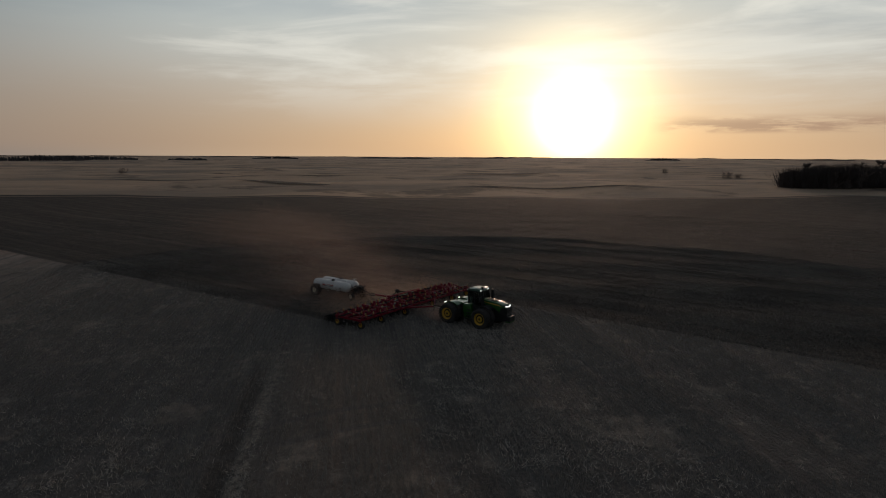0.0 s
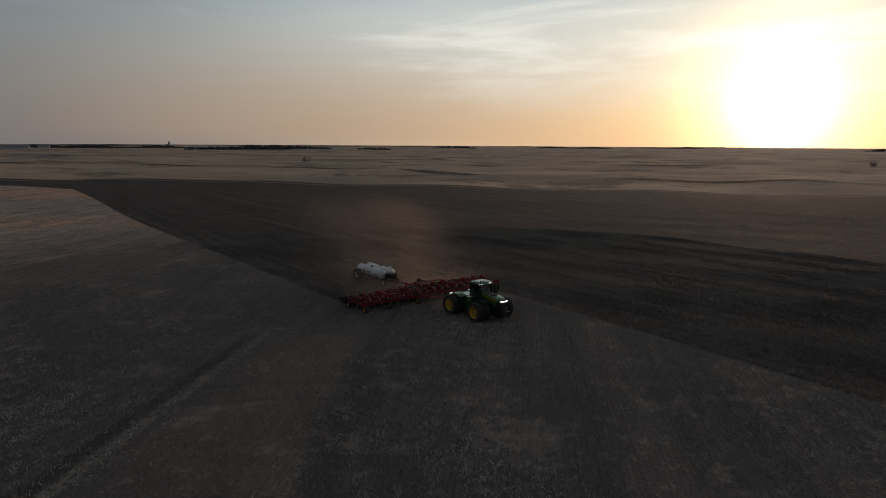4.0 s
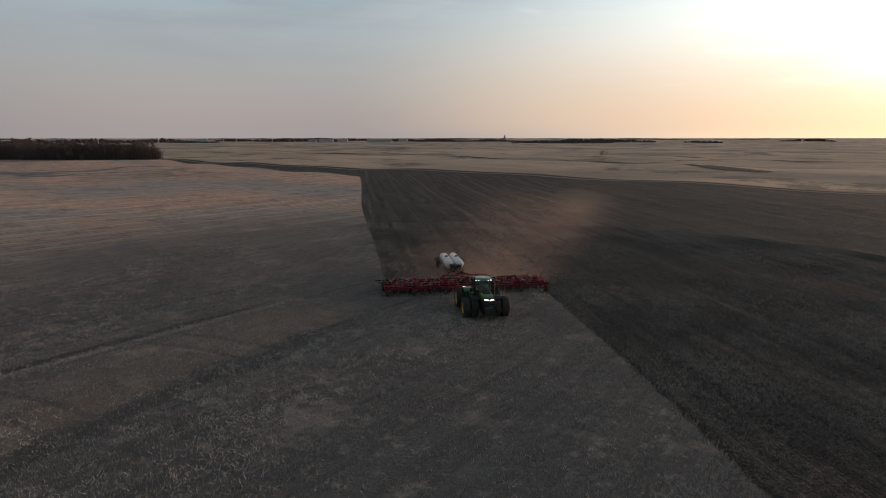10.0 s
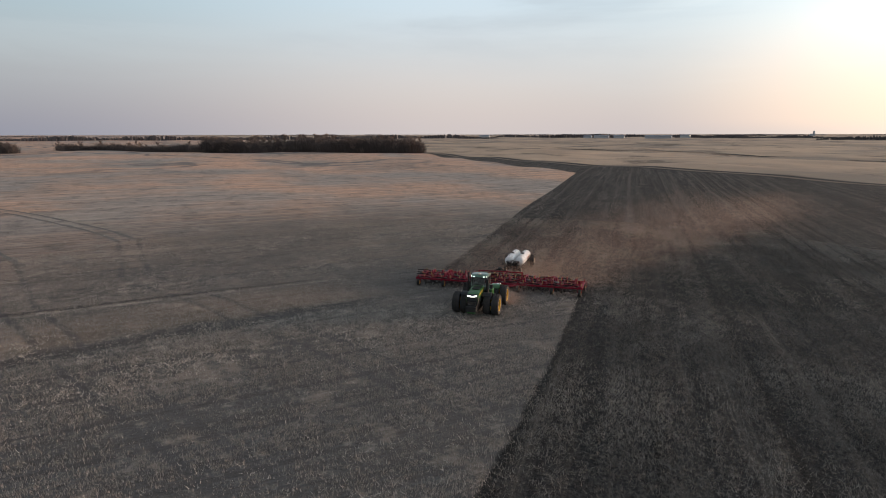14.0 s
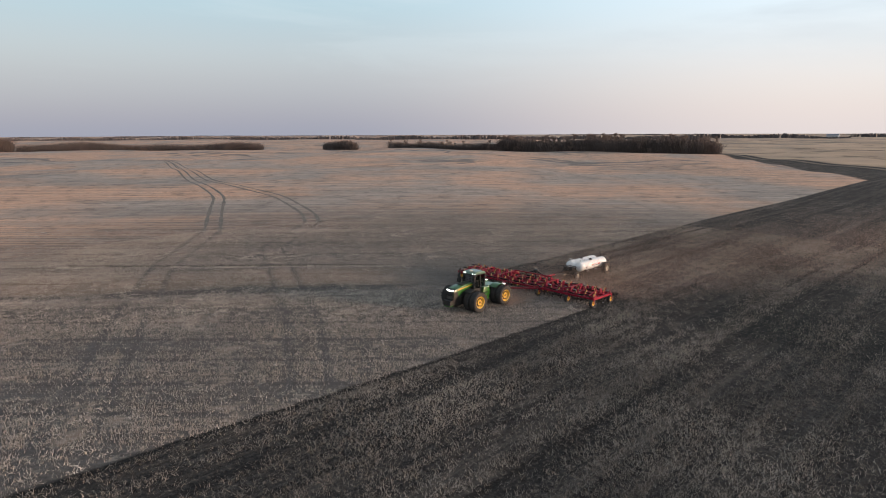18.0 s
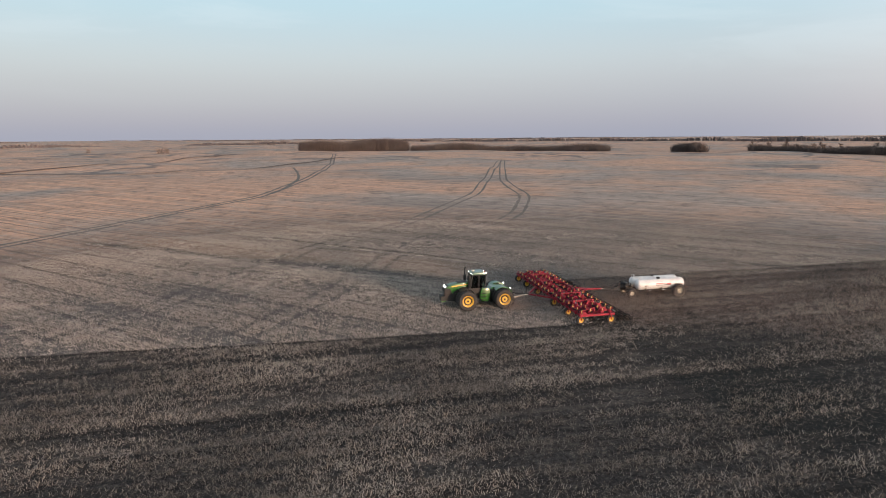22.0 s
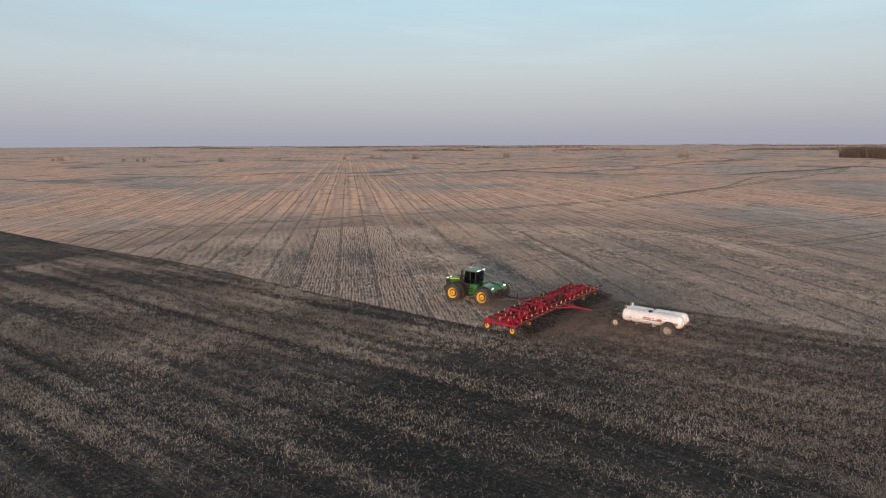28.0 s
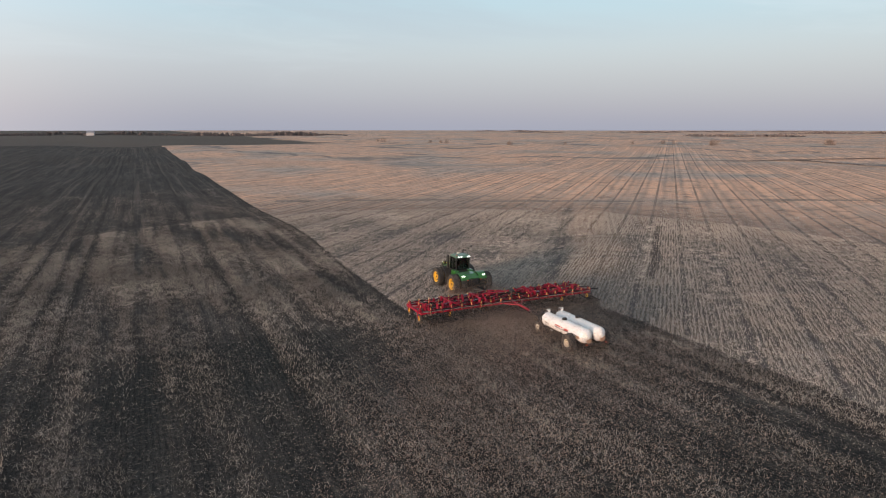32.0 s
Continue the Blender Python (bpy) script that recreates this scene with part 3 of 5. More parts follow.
def make_litter():
    x, y = scatter(900000, 130, 66)
    comb = np.sin(2.3 * x + 0.6 * np.sin(0.03 * y)) + 0.8 * np.sin(0.93 * x + 1.7 + 0.5 * np.sin(0.021 * y)) + 0.7 * np.sin(4.7 * x + 0.4)
    knots = np.sin(3.1 * x + 1.3 * np.sin(2.1 * y)) * np.sin(1.9 * y + 1.1 * np.sin(1.7 * x)) + 0.6 * np.sin(5.3 * x + 0.9 * np.sin(3.7 * y)) * np.sin(4.1 * y + x)
    broad = 0.5 * np.sin(x * 0.37 + 1) * np.sin(y * 0.1 + 0.4 * x) + 0.3 * np.sin(y * 0.23 + x * 0.3)
    keep = is_worked(x, y) & (0.24 * comb + 0.45 * knots + broad + rng.normal(0, 0.45, len(x)) > 0.12)
    for rut in (-36.9, -38.9, -41.6, -43.8, -22.4):
        keep &= ~((np.abs(x - rut + rng.normal(0, 0.1, len(x))) < 0.34) & (rng.random(len(x)) < 0.7))
    keep &= ~((np.sin(x * 1.05 + 1.1 * np.sin(y * 0.05)) * np.sin(y * 0.075 + 1.2 * np.sin(x * 0.5)) + rng.normal(0, 0.2, len(x)) > 0.5) & (rng.random(len(x)) < 0.4))
    edge = -8.6 + 1.9 * np.exp(-(((y - 45) / 25) ** 2)) - x
    keep &= ~((edge > 0) & (edge < 0.75) & (y > -9) & (rng.random(len(x)) < 0.65))
    keep &= ~((y > -20) & (y < 0) & (np.abs(x) < 8.6) & (rng.random(len(x)) < 0.6))
    for cx, cy, rx, ry in DARK_PATCHES:
        keep &= ~((((x - cx) / rx) ** 2 + ((y - cy) / ry) ** 2 + rng.normal(0, 0.3, len(x)) < 0.85) & (rng.random(len(x)) < 0.55))
    x, y = x[keep], y[keep]
    verts, faces = blades(x, y, 0.07, 0.18, 0.13, 0.2, 0.2, 1.15)
    bulk("turned_straw", verts, faces, LITTER, "bleached straw left on the worked soil", "straw litter")


def make_clumps():
    """Pale combine straw lying in loose tufts along the swaths."""
    x, y = scatter(30000, 110, 62)
    x, y = (np.repeat(a, 12) + rng.normal(0, 0.28, len(a) * 12) for a in (x, y))
    u, v = (x - y) * 0.7071, (x + y) * 0.7071
    band = np.exp(-(((u - 1) / 7) ** 2)) + 0.7 * np.exp(-(((u + 29) / 6) ** 2)) + 0.75 * np.exp(-(((u - 26) / 6) ** 2)) + 0.6 * np.exp(-(((u - 45) / 7) ** 2)) + 1.4 * np.exp(-(((u - 17.9) / 0.5) ** 2)) * (v > 8) * (v < 52)
    lumpy = 0.5 + 0.5 * np.sin(v * 1.7 + 2.0 * np.sin(u * 1.3)) * np.sin(u * 1.9 + 1.5 * np.sin(v * 0.9)) + 0.35 * np.sin(v * 0.31 + u * 0.23)
    keep = ~is_worked(x, y) & (rng.random(len(x)) < band * np.clip(lumpy, 0, 1) * 0.8 + 0.03)
    x, y = x[keep], y[keep]
    verts, faces = blades(x, y, 0.05, 0.17, 0.16, 0.2, 0.16, 1.5)
    bulk("straw_tufts", verts, faces, TUFT, "pale loose straw lying in tufts over the stubble", "straw")


def make_clods():
    x, y = scatter(60000, 110, 60)
    keep = is_worked(x, y)
    x, y = x[keep], y[keep]
    n = len(x)
    corner = np.array([(1, 0, -0.3), (-0.5, 0.87, -0.3), (-0.5, -0.87, -0.3), (0, 0, 0.8)])
    s = 0.03 + 0.07 * rng.random(n) ** 2
    verts = np.stack([x, y, height(x, y) + s * 0.2], -1)[:, None] + corner[None] * s[:, None, None] * (0.7 + 0.6 * rng.random((n, 4, 3)))
    face = np.array([(0, 1, 3), (1, 2, 3), (2, 0, 3)])
    bulk("soil_clods", verts.reshape(-1, 3), (np.arange(n)[:, None, None] * 4 + face[None]).reshape(-1, 3), CLOD, "loose dark clods on the worked soil", "soil clods")


make_stubble()
make_litter()
make_clumps()
make_clods()


# ---------------------------------------------------------------- things
def wheel(parent, name, x, y, z, radius, width, side, rim_mat, lugs=20, rim=0.54, tread=0.05):
    """A wheel with its hub, tyre and dished rim; side 1 faces +x, -1 faces -x."""
    key = (radius, width, rim_mat.name)
    if key not in WHEELS:
        R, w = radius, width / 2
        r0 = R * rim
        tyre = Mesh().lathe([(r0, -w * 0.8), (R * 0.74, -w), (R * 0.9, -w * 0.96), (R * 0.96, -w * 0.74), (R * 0.965, 0), (R * 0.96, w * 0.74), (R * 0.9, w * 0.96), (R * 0.74, w), (r0, w * 0.8)], 36, close=True)
        for k in range(lugs):
            for s in (-1, 1):
                a = 2 * math.pi * (k + 0.25 * s) / lugs
                turn = Matrix.Rotation(a, 4, "X") @ Matrix.Translation((s * w * 0.48, 0, R * 0.975)) @ Matrix.Rotation(s * radians(38), 4, "Z")
                tyre.box((0, 0, 0), (w * 1.08, R * 0.075, R * tread), turn)
        rimm = Mesh().lathe([(r0 * 0.2, w * 0.55), (r0 * 0.5, w * 0.55), (r0 * 0.58, w * 0.22), (r0 * 0.86, w * 0.3), (r0 * 0.92, w * 0.78), (r0 * 1.03, w * 0.84), (r0 * 1.03, -w * 0.84), (r0 * 0.2, -w * 0.7)], 28)
        for k in range(8):
            a = 2 * math.pi * k / 8
            rimm.box((w * 0.57, r0 * 0.36 * math.cos(a), r0 * 0.36 * math.sin(a)), (w * 0.1, r0 * 0.07, r0 * 0.07))
        hub = Mesh().lathe([(r0 * 0.14, -w), (r0 * 0.18, -w * 0.8), (r0 * 0.19, w * 0.62), (r0 * 0.12, w * 0.7)], 16)
        ring = None
        if radius > 0.6:
            ring = Mesh().lathe([(r0 * 0.5, w * 0.5), (r0 * 0.52, w * 0.5), (r0 * 0.6, w * 0.25), (r0 * 0.76, w * 0.31), (r0 * 0.72, w * 0.27), (r0 * 0.5, w * 0.2)], 28, close=True).data("rim_ring", BLACK, smooth=True)
        WHEELS[key] = (ring, hub.data("wheel", BLACK, smooth=True), tyre.data("tyre", RUBBER, smooth=True), rimm.data("rim", rim_mat, smooth=True))
    ring, hub, tyre, rimm = WHEELS[key]
    ob = part(name, hub, None, parent, at=pose(x, y, z, random.uniform(0, 60), 0, 0 if side > 0 else 180))
    part("tyre", tyre, None, ob, "black rubber tyre dusted with soil")
    part("rim", rimm, None, ob)
    if ring:
        part("rim_ring", ring, None, ob, "dark recess of the rim")
    return ob


WHEELS = {}


def arch(parent, name, x0, x1, y, z, r, mat, a0=25, a1=160, thick=0.05, label=""):
    """A mudguard bent round a wheel."""
    m = Mesh()
    steps = 12
    angles = [radians(a0 + (a1 - a0) * k / steps) for k in range(steps + 1)]
    outline = [(y + r * math.cos(a), z + r * math.sin(a)) for a in angles] + [(y + (r + thick) * math.cos(a), z + (r + thick) * math.sin(a)) for a in reversed(angles)]
    n = len(outline)
    vs = [(x0, *p) for p in outline] + [(x1, *p) for p in outline]
    fs = []
    for k in range(n):
        fs.append((k, k + n, (k + 1) % n + n, (k + 1) % n))
    for k in range(steps):
        j = n - 1 - k
        fs += [(k, k + 1, j - 1, j), (k + n, j + n, j - 1 + n, k + 1 + n)]
    m.add(vs, fs)
    return part(name, m, mat, parent, label, smooth=True)


# ---- tractor
def make_tractor():
    t = tagged(new("tractor"), "green articulated four-wheel-drive tractor with dual wheels and lit lamps", "tractor")
    t.matrix_basis = Matrix.Translation((0, -0.14, 0)) @ Matrix.Scale(0.957, 4)
    part("front_frame", Mesh().prism([(0.1, 0.85), (0.1, 1.45), (4.0, 1.45), (4.15, 0.8), (3.2, 0.62), (1.0, 0.62)], -0.45, 0.45), BLACK, t, bevel=0.04)
    hood = part("hood", Mesh().prism([(1.2, 1.45), (1.2, 2.62), (2.1, 2.6), (3.1, 2.46), (3.7, 2.28), (3.98, 2.08), (4.02, 1.75), (3.92, 1.45)], -0.56, 0.56), GREEN, t, "glossy green engine hood", bevel=0.09, smooth=True)
    for s in (-1, 1):
        part("side_grille", Mesh().prism([(1.28, 1.5), (1.28, 2.2), (2.0, 2.12), (2.7, 1.9), (3.3, 1.5)], s * 0.555, s * 0.585), BLACK, hood, bevel=0.012)
        part("hood_stripe", Mesh().prism([(1.3, 2.41), (1.3, 2.46), (3.2, 2.31), (3.5, 2.17)], s * 0.556, s * 0.578), YELLOW, hood, "yellow stripe along the hood")
        part("headlight", Mesh().beam((s * 0.05, 3.97, 2.165), (s * 0.46, 3.9, 2.23), 0.08, 0.085), LAMP, hood, "lit white headlight", bevel=0.01)
        part("nose_cheek", Mesh().prism([(3.25, 1.46), (3.45, 2.05), (3.95, 2.12), (4.04, 1.75), (3.94, 1.46)], s * 0.558, s * 0.59), BLACK, hood, "black cheek beside the grille", bevel=0.012)
    part("front_grille", Mesh().prism([(3.6, 1.3), (3.62, 2.34), (3.8, 2.26), (4.03, 2.08), (4.085, 1.8), (4.0, 1.3)], -0.5, 0.5), BLACK, hood, "black grille across the nose", bevel=0.03)
    for k in range(5):
        part("grille_slat", Mesh().box((0, 4.06 - 0.008 * abs(k - 3), 1.4 + k * 0.09), (0.8, 0.03, 0.02)), STEEL, hood)
    part("hood_vent", Mesh().box((0, 2.1, 2.6), (0.7, 1.1, 0.06)), BLACK, hood, bevel=0.015)
    part("front_weight", Mesh().box((0, 4.25, 1.0), (1.0, 0.34, 0.5)), BLACK, t, bevel=0.05)
    part("bumper_step", Mesh().box((0, 4.12, 0.68), (0.8, 0.5, 0.12)), GREEN, t, bevel=0.03)
    # cab
    cab = part("cab_floor", Mesh().prism([(-0.3, 1.45), (-0.3, 1.95), (-0.1, 2.05), (1.3, 2.05), (1.42, 1.9), (1.42, 1.45)], -0.78, 0.78), BLACK, t, "dark lower cab shell", bevel=0.05)
    for s in (-1, 1):
        for (y0, y1) in ((1.38, 1.12), (0.45, 0.45), (-0.22, -0.3)):
            part("pillar", Mesh().beam((s * 0.8, y0, 1.95), (s * 0.82, y1, 3.36), 0.085, 0.1), BLACK, cab, bevel=0.015)
        part("side_window", Mesh().prism([(0.52, 2.02), (0.5, 3.34), (1.1, 3.34), (1.34, 2.02)], s * 0.79, s * 0.81), GLASS, cab)
        part("side_window", Mesh().prism([(-0.2, 2.02), (-0.27, 3.34), (0.4, 3.34), (0.4, 2.02)], s * 0.79, s * 0.81), GLASS, cab)
        part("mirror_arm", Mesh().tube([(s * 0.85, 1.2, 2.9), (s * 1.25, 1.38, 2.95), (s * 1.3, 1.4, 2.75)], 0.02, 6), BLACK, cab)
        part("mirror", Mesh().box((s * 1.32, 1.42, 2.62), (0.26, 0.07, 0.42)), BLACK, cab, bevel=0.02)
    part("windscreen", Mesh().add([(-0.74, 1.36, 2.0), (0.74, 1.36, 2.0), (0.74, 1.14, 3.34), (-0.74, 1.14, 3.34), (-0.74, 1.34, 2.0), (0.74, 1.34, 2.0), (0.74, 1.12, 3.34), (-0.74, 1.12, 3.34)], [(0, 1, 2, 3), (7, 6, 5, 4), (0, 4, 5, 1), (1, 5, 6, 2), (2, 6, 7, 3), (3, 7, 4, 0)]), GLASS, cab)
    part("rear_window", Mesh().box((0, -0.26, 2.7), (1.46, 0.02, 1.26)), GLASS, cab)
    part("driver_seat", Mesh().prism([(-0.02, 2.06), (-0.1, 3.0), (0.05, 3.02), (0.12, 2.5), (0.6, 2.46), (0.6, 2.3), (0.2, 2.06)], -0.28, 0.28), SEAT, cab, "dark cloth seat, empty", bevel=0.04)
    part("steering_wheel", Mesh().lathe([(0.2, -0.015), (0.23, -0.015), (0.23, 0.015), (0.2, 0.015)], 20, pose(0, 0.85, 2.72, 0, -62, 90), close=True), BLACK, cab)
    part("dashboard", Mesh().box((0, 1.05, 2.4), (0.4, 0.2, 0.6)), BLACK, cab, bevel=0.03)
    for s in (-1, 1):
        part("cab_screen", Mesh().box((s * 0.5, 0.6, 2.65), (0.05, 0.28, 0.2)), BLACK, cab)
    roof = part("cab_roof", Mesh().prism([(-0.4, 3.4), (-0.38, 3.54), (-0.2, 3.63), (0.85, 3.66), (1.12, 3.58), (1.2, 3.42)], -0.86, 0.86), ROOF_GREY, t, "grey-green cab roof reflecting the sky", bevel=0.07, smooth=True)
    part("roof_panel", Mesh().box((0, 0.38, 3.66), (1.2, 0.95, 0.04)), ROOF_GREY, roof, bevel=0.015)
    part("roof_skirt", Mesh().box((0, 0.4, 3.385), (1.68, 1.54, 0.07)), BLACK, roof, bevel=0.02)
    for x, y in ((-0.5, 1.22), (0.5, 1.22), (-0.76, 1.14), (0.76, 1.14), (-0.55, -0.42), (-0.25, -0.42), (0.55, -0.42), (0.74, -0.39)):
        part("roof_lamp", Mesh().box((x, y, 3.5), (0.1, 0.05, 0.065)), LAMP, roof, "lit work lamp", bevel=0.01)
    part("satellite_receiver", Mesh().lathe([(0.05, 0.0), (0.16, 0.01), (0.17, 0.07), (0.1, 0.12)], 16, pose(0, 0.9, 3.66, 0, -90, 0)), CREAM, roof)
    part("antenna", Mesh().tube([(0.5, -0.2, 3.62), (0.52, -0.25, 4.1)], 0.012, 5), BLACK, roof)
    part("beacon", Mesh().lathe([(0.06, 0), (0.07, 0.02), (0.06, 0.15), (0.02, 0.17)], 12, pose(-0.7, -0.18, 3.6, 0, -90, 0)), AMBER, roof)
    # exhaust and intake at the cab's left corner
    stack = part("exhaust_stack", Mesh().tube([(0.95, 1.55, 1.9), (0.95, 1.55, 3.1)], 0.15, 14), BLACK, t, smooth=True)
    part("exhaust_pipe", Mesh().tube([(0.95, 1.55, 3.1), (0.95, 1.55, 3.75), (0.95, 1.45, 3.95)], 0.07, 10), BLACK, stack, smooth=True)
    cleaner = part("air_cleaner", Mesh().tube([(-0.95, 1.5, 1.85), (-0.95, 1.5, 3.2)], 0.14, 14), BLACK, t, smooth=True)
    part("intake_cap", Mesh().lathe([(0.1, 0), (0.17, 0.02), (0.17, 0.16), (0.08, 0.24)], 14, pose(-0.95, 1.5, 3.2, 0, -90, 0)), BLACK, cleaner, smooth=True)
    # steps, tanks and joint
    for s in (-1, 1):
        tank = part("fuel_tank", Mesh().prism([(-0.5, 0.66), (-0.72, 1.4), (-0.6, 2.02), (0.2, 2.06), (0.36, 1.5), (0.42, 0.95), (0.2, 0.66)], s * 0.6, s * 1.16), GREEN, t, bevel=0.07, smooth=True)
        for k in range(4):
            part("step", Mesh().box((s * 1.27, 0.05, 0.55 + k * 0.33), (0.22, 0.5, 0.04)), BLACK, tank, bevel=0.008)
        part("hand_rail", Mesh().tube([(s * 1.22, 0.62, 1.4), (s * 1.2, 0.66, 2.4), (s * 0.95, 0.6, 2.5)], 0.02, 6), BLACK, tank)
        part("steering_ram", Mesh().tube([(s * 0.5, 0.3, 0.95), (s * 0.42, -1.1, 0.95)], 0.055, 8), BLACK, t)
    part("articulation_joint", Mesh().tube([(0, -0.35, 0.6), (0, -0.35, 1.5)], 0.17, 14), BLACK, t)
    # rear half
    deck = part("rear_frame", Mesh().prism([(-0.65, 0.75), (-0.65, 1.6), (-1.0, 1.9), (-2.2, 1.92), (-2.9, 1.58), (-3.0, 0.8), (-2.4, 0.62), (-1.2, 0.62)], -0.62, 0.62), BLACK, t, "dark rear chassis housing", bevel=0.07, smooth=True)
    part("deck_cover", Mesh().prism([(-0.7, 1.62), (-1.0, 1.98), (-2.2, 2.0), (-2.95, 1.66), (-2.85, 1.56), (-2.2, 1.86), (-1.1, 1.86)], -0.66, 0.66), GREEN, deck, bevel=0.02)
    part("hydraulic_block", Mesh().box((0, -3.02, 1.35), (0.7, 0.18, 0.5)), BLACK, deck, bevel=0.03)
    for s in (-1, 1):
        arch(t, "rear_fender", s * 0.66, s * 1.55, -1.95, 0.98, 1.1, GREEN, 48, 152, 0.06, "curved green rear fender")
        arch(t, "front_fender", s * 0.6, s * 1.5, 1.95, 1.0, 1.1, BLACK, 55, 165, 0.045, "black front fender")
        for dx in (0.0, 0.2):
            part("fender_lamp", Mesh().box((s * (1.13 + dx), -2.82, 1.93), (0.11, 0.06, 0.085)), LAMP, t, "lit work lamp on the fender", bevel=0.01)
        part("tail_lamp", Mesh().box((s * 0.78, -3.02, 1.5), (0.14, 0.05, 0.1)), AMBER, t)
    for k in range(5):
        x = -0.3 + 0.15 * k
        part("hydraulic_hose", Mesh().tube([(x, -3.1, 1.3), (x * 0.8, -3.8, 1.0), (x * 0.5, -4.6, 0.95), (x * 0.4, -5.3, 0.9)], 0.022, 6), HOSE, t)
    part("drawbar", Mesh().beam((0, -2.4, 0.55), (0, -3.55, 0.52), 0.16, 0.09), STEEL, t)
    for y in (1.95, -1.95):
        part("axle", Mesh().tube([(-2.0, y, 1.0), (2.0, y, 1.0)], 0.16, 12), BLACK, t, smooth=True)
        for x in (-1.95, -1.12, 1.12, 1.95):
            wheel(t, "wheel", x, y, 1.0, 1.02, 0.7, 1 if x > 0 else -1, YELLOW, 22, 0.57)


make_tractor()


# ---- seeding bar
RANKS = (-7.0, -8.05, -9.1, -10.15)
BAR_Z = 0.88


def make_seeder():
    t = tagged(new("seeding_cultivator"), "wide red folding cultivator with yellow trips, dark shanks and gauge wheels", "cultivator")
    spans = ((-9.0, -6.2), (-6.1, -3.25), (-3.15, 3.15), (3.25, 6.1), (6.2, 9.0))
    for x0, x1 in spans:
        frame_part = Mesh()
        n = 3 if x1 - x0 < 4 else 5
        for k in range(n):
            x = x0 + 0.12 + (x1 - x0 - 0.24) * k / (n - 1)
            frame_part.beam((x, RANKS[0] - 0.05, BAR_Z), (x, RANKS[3] + 0.05, BAR_Z), 0.15, 0.17)
        for k in range(n - 1):
            xa = x0 + 0.12 + (x1 - x0 - 0.24) * k / (n - 1)
            xb = x0 + 0.12 + (x1 - x0 - 0.24) * (k + 1) / (n - 1)
            frame_part.beam((xa, RANKS[1], BAR_Z + 0.1), (xb, RANKS[2], BAR_Z + 0.1), 0.1, 0.1)
        section = part("wing_frame", frame_part, RED, t, bevel=0.012)
        for y in RANKS:
            part("toolbar", Mesh().beam((x0, y, BAR_Z), (x1, y, BAR_Z), 0.16, 0.16), RED, section, bevel=0.015)
        for y in (RANKS[0] - 0.25, RANKS[3] - 0.2):
            part("section_rail", Mesh().tube([(x0 + 0.2, y, BAR_Z + 0.16), (x1 - 0.2, y, BAR_Z + 0.16)], 0.03, 6), STEEL, section)
    # shanks: one mesh each for arm, trip and point, shared
    arm = Mesh().tube([(0, 0.02, 0.12), (0, -0.22, 0.22), (0, -0.46, 0.06), (0, -0.5, -0.28), (0, -0.38, -0.6), (0, -0.22, -0.84)], 0.036, 6).data("shank", BLACK)
    trip = Mesh().prism([(0.06, -0.08), (0.05, 0.12), (-0.05, 0.5), (-0.09, 0.51), (-0.1, 0.1), (-0.08, -0.1)], -0.026, 0.026).data("trip", OCHRE)
    spring = Mesh().tube([(0, 0.16, 0.1), (0, -0.26, 0.36)], 0.045, 8).box((0, 0.04, 0.02), (0.16, 0.26, 0.19)).data("spring", RED)
    point = Mesh().prism([(-0.3, -0.72), (-0.12, -0.88), (-0.08, -0.94), (-0.3, -0.9)], -0.07, 0.07).data("opener", STEEL)
    for r, y in enumerate(RANKS):
        for k in range(18):
            x = -8.9 + k * 1.0 + (0, 0.5, 0.25, 0.75)[r]
            if x > 8.95:
                continue
            sh = part("shank", arm, None, t, at=pose(x, y, BAR_Z, random.uniform(-7, 7), random.uniform(-4, 4), random.uniform(-9, 9)))
            part("trip", trip, None, sh, "yellow trip bracket")
            part("spring", spring, None, sh)
            part("opener", point, None, sh)
    for r, y in enumerate(RANKS):
        for k in range(9):
            x = -8.6 + k * 2.0 + 0.3 * r
            sag = random.uniform(0.02, 0.16)
            part("feed_hose", Mesh().tube([(x, y + 0.1, BAR_Z + 0.16), (x + 0.5, y + random.uniform(-0.1, 0.25), BAR_Z + 0.16 + sag), (x + 1.1, y + random.uniform(-0.1, 0.2), BAR_Z + 0.12 + sag), (x + 1.6, y - 0.1, BAR_Z + 0.2)], 0.055, 5), HOSE, t)
    for k in range(72):
        x = -8.8 + k * 0.248 + random.uniform(-0.15, 0.15)
        y = random.choice((-7.5, -8.1, -8.55, -9.1, -9.6)) + random.uniform(-0.15, 0.15)
        h, w = random.choice((0.22, 0.3, 0.42, 0.58)), random.uniform(0.16, 0.4)
        part("clevis_bracket", Mesh().prism([(y - w, BAR_Z + 0.05), (y - w * 0.3, BAR_Z + h), (y + w * 0.35, BAR_Z + h), (y + w, BAR_Z + 0.05)], x - 0.05, x + 0.05), RED, t, bevel=0.01)
    for k in range(34):
        x, y = -8.4 + k * 0.5, random.uniform(-9.8, -7.2)
        a, long = random.uniform(-0.5, 0.5), random.uniform(0.5, 1.1)
        part("linkage_rod", Mesh().tube([(x, y, BAR_Z + random.uniform(0.15, 0.4)), (x + long * math.cos(a), y + long * math.sin(a), BAR_Z + random.uniform(0.15, 0.45))], random.uniform(0.018, 0.035), 6), random.choice((STEEL, RED, HOSE, BLACK)), t)
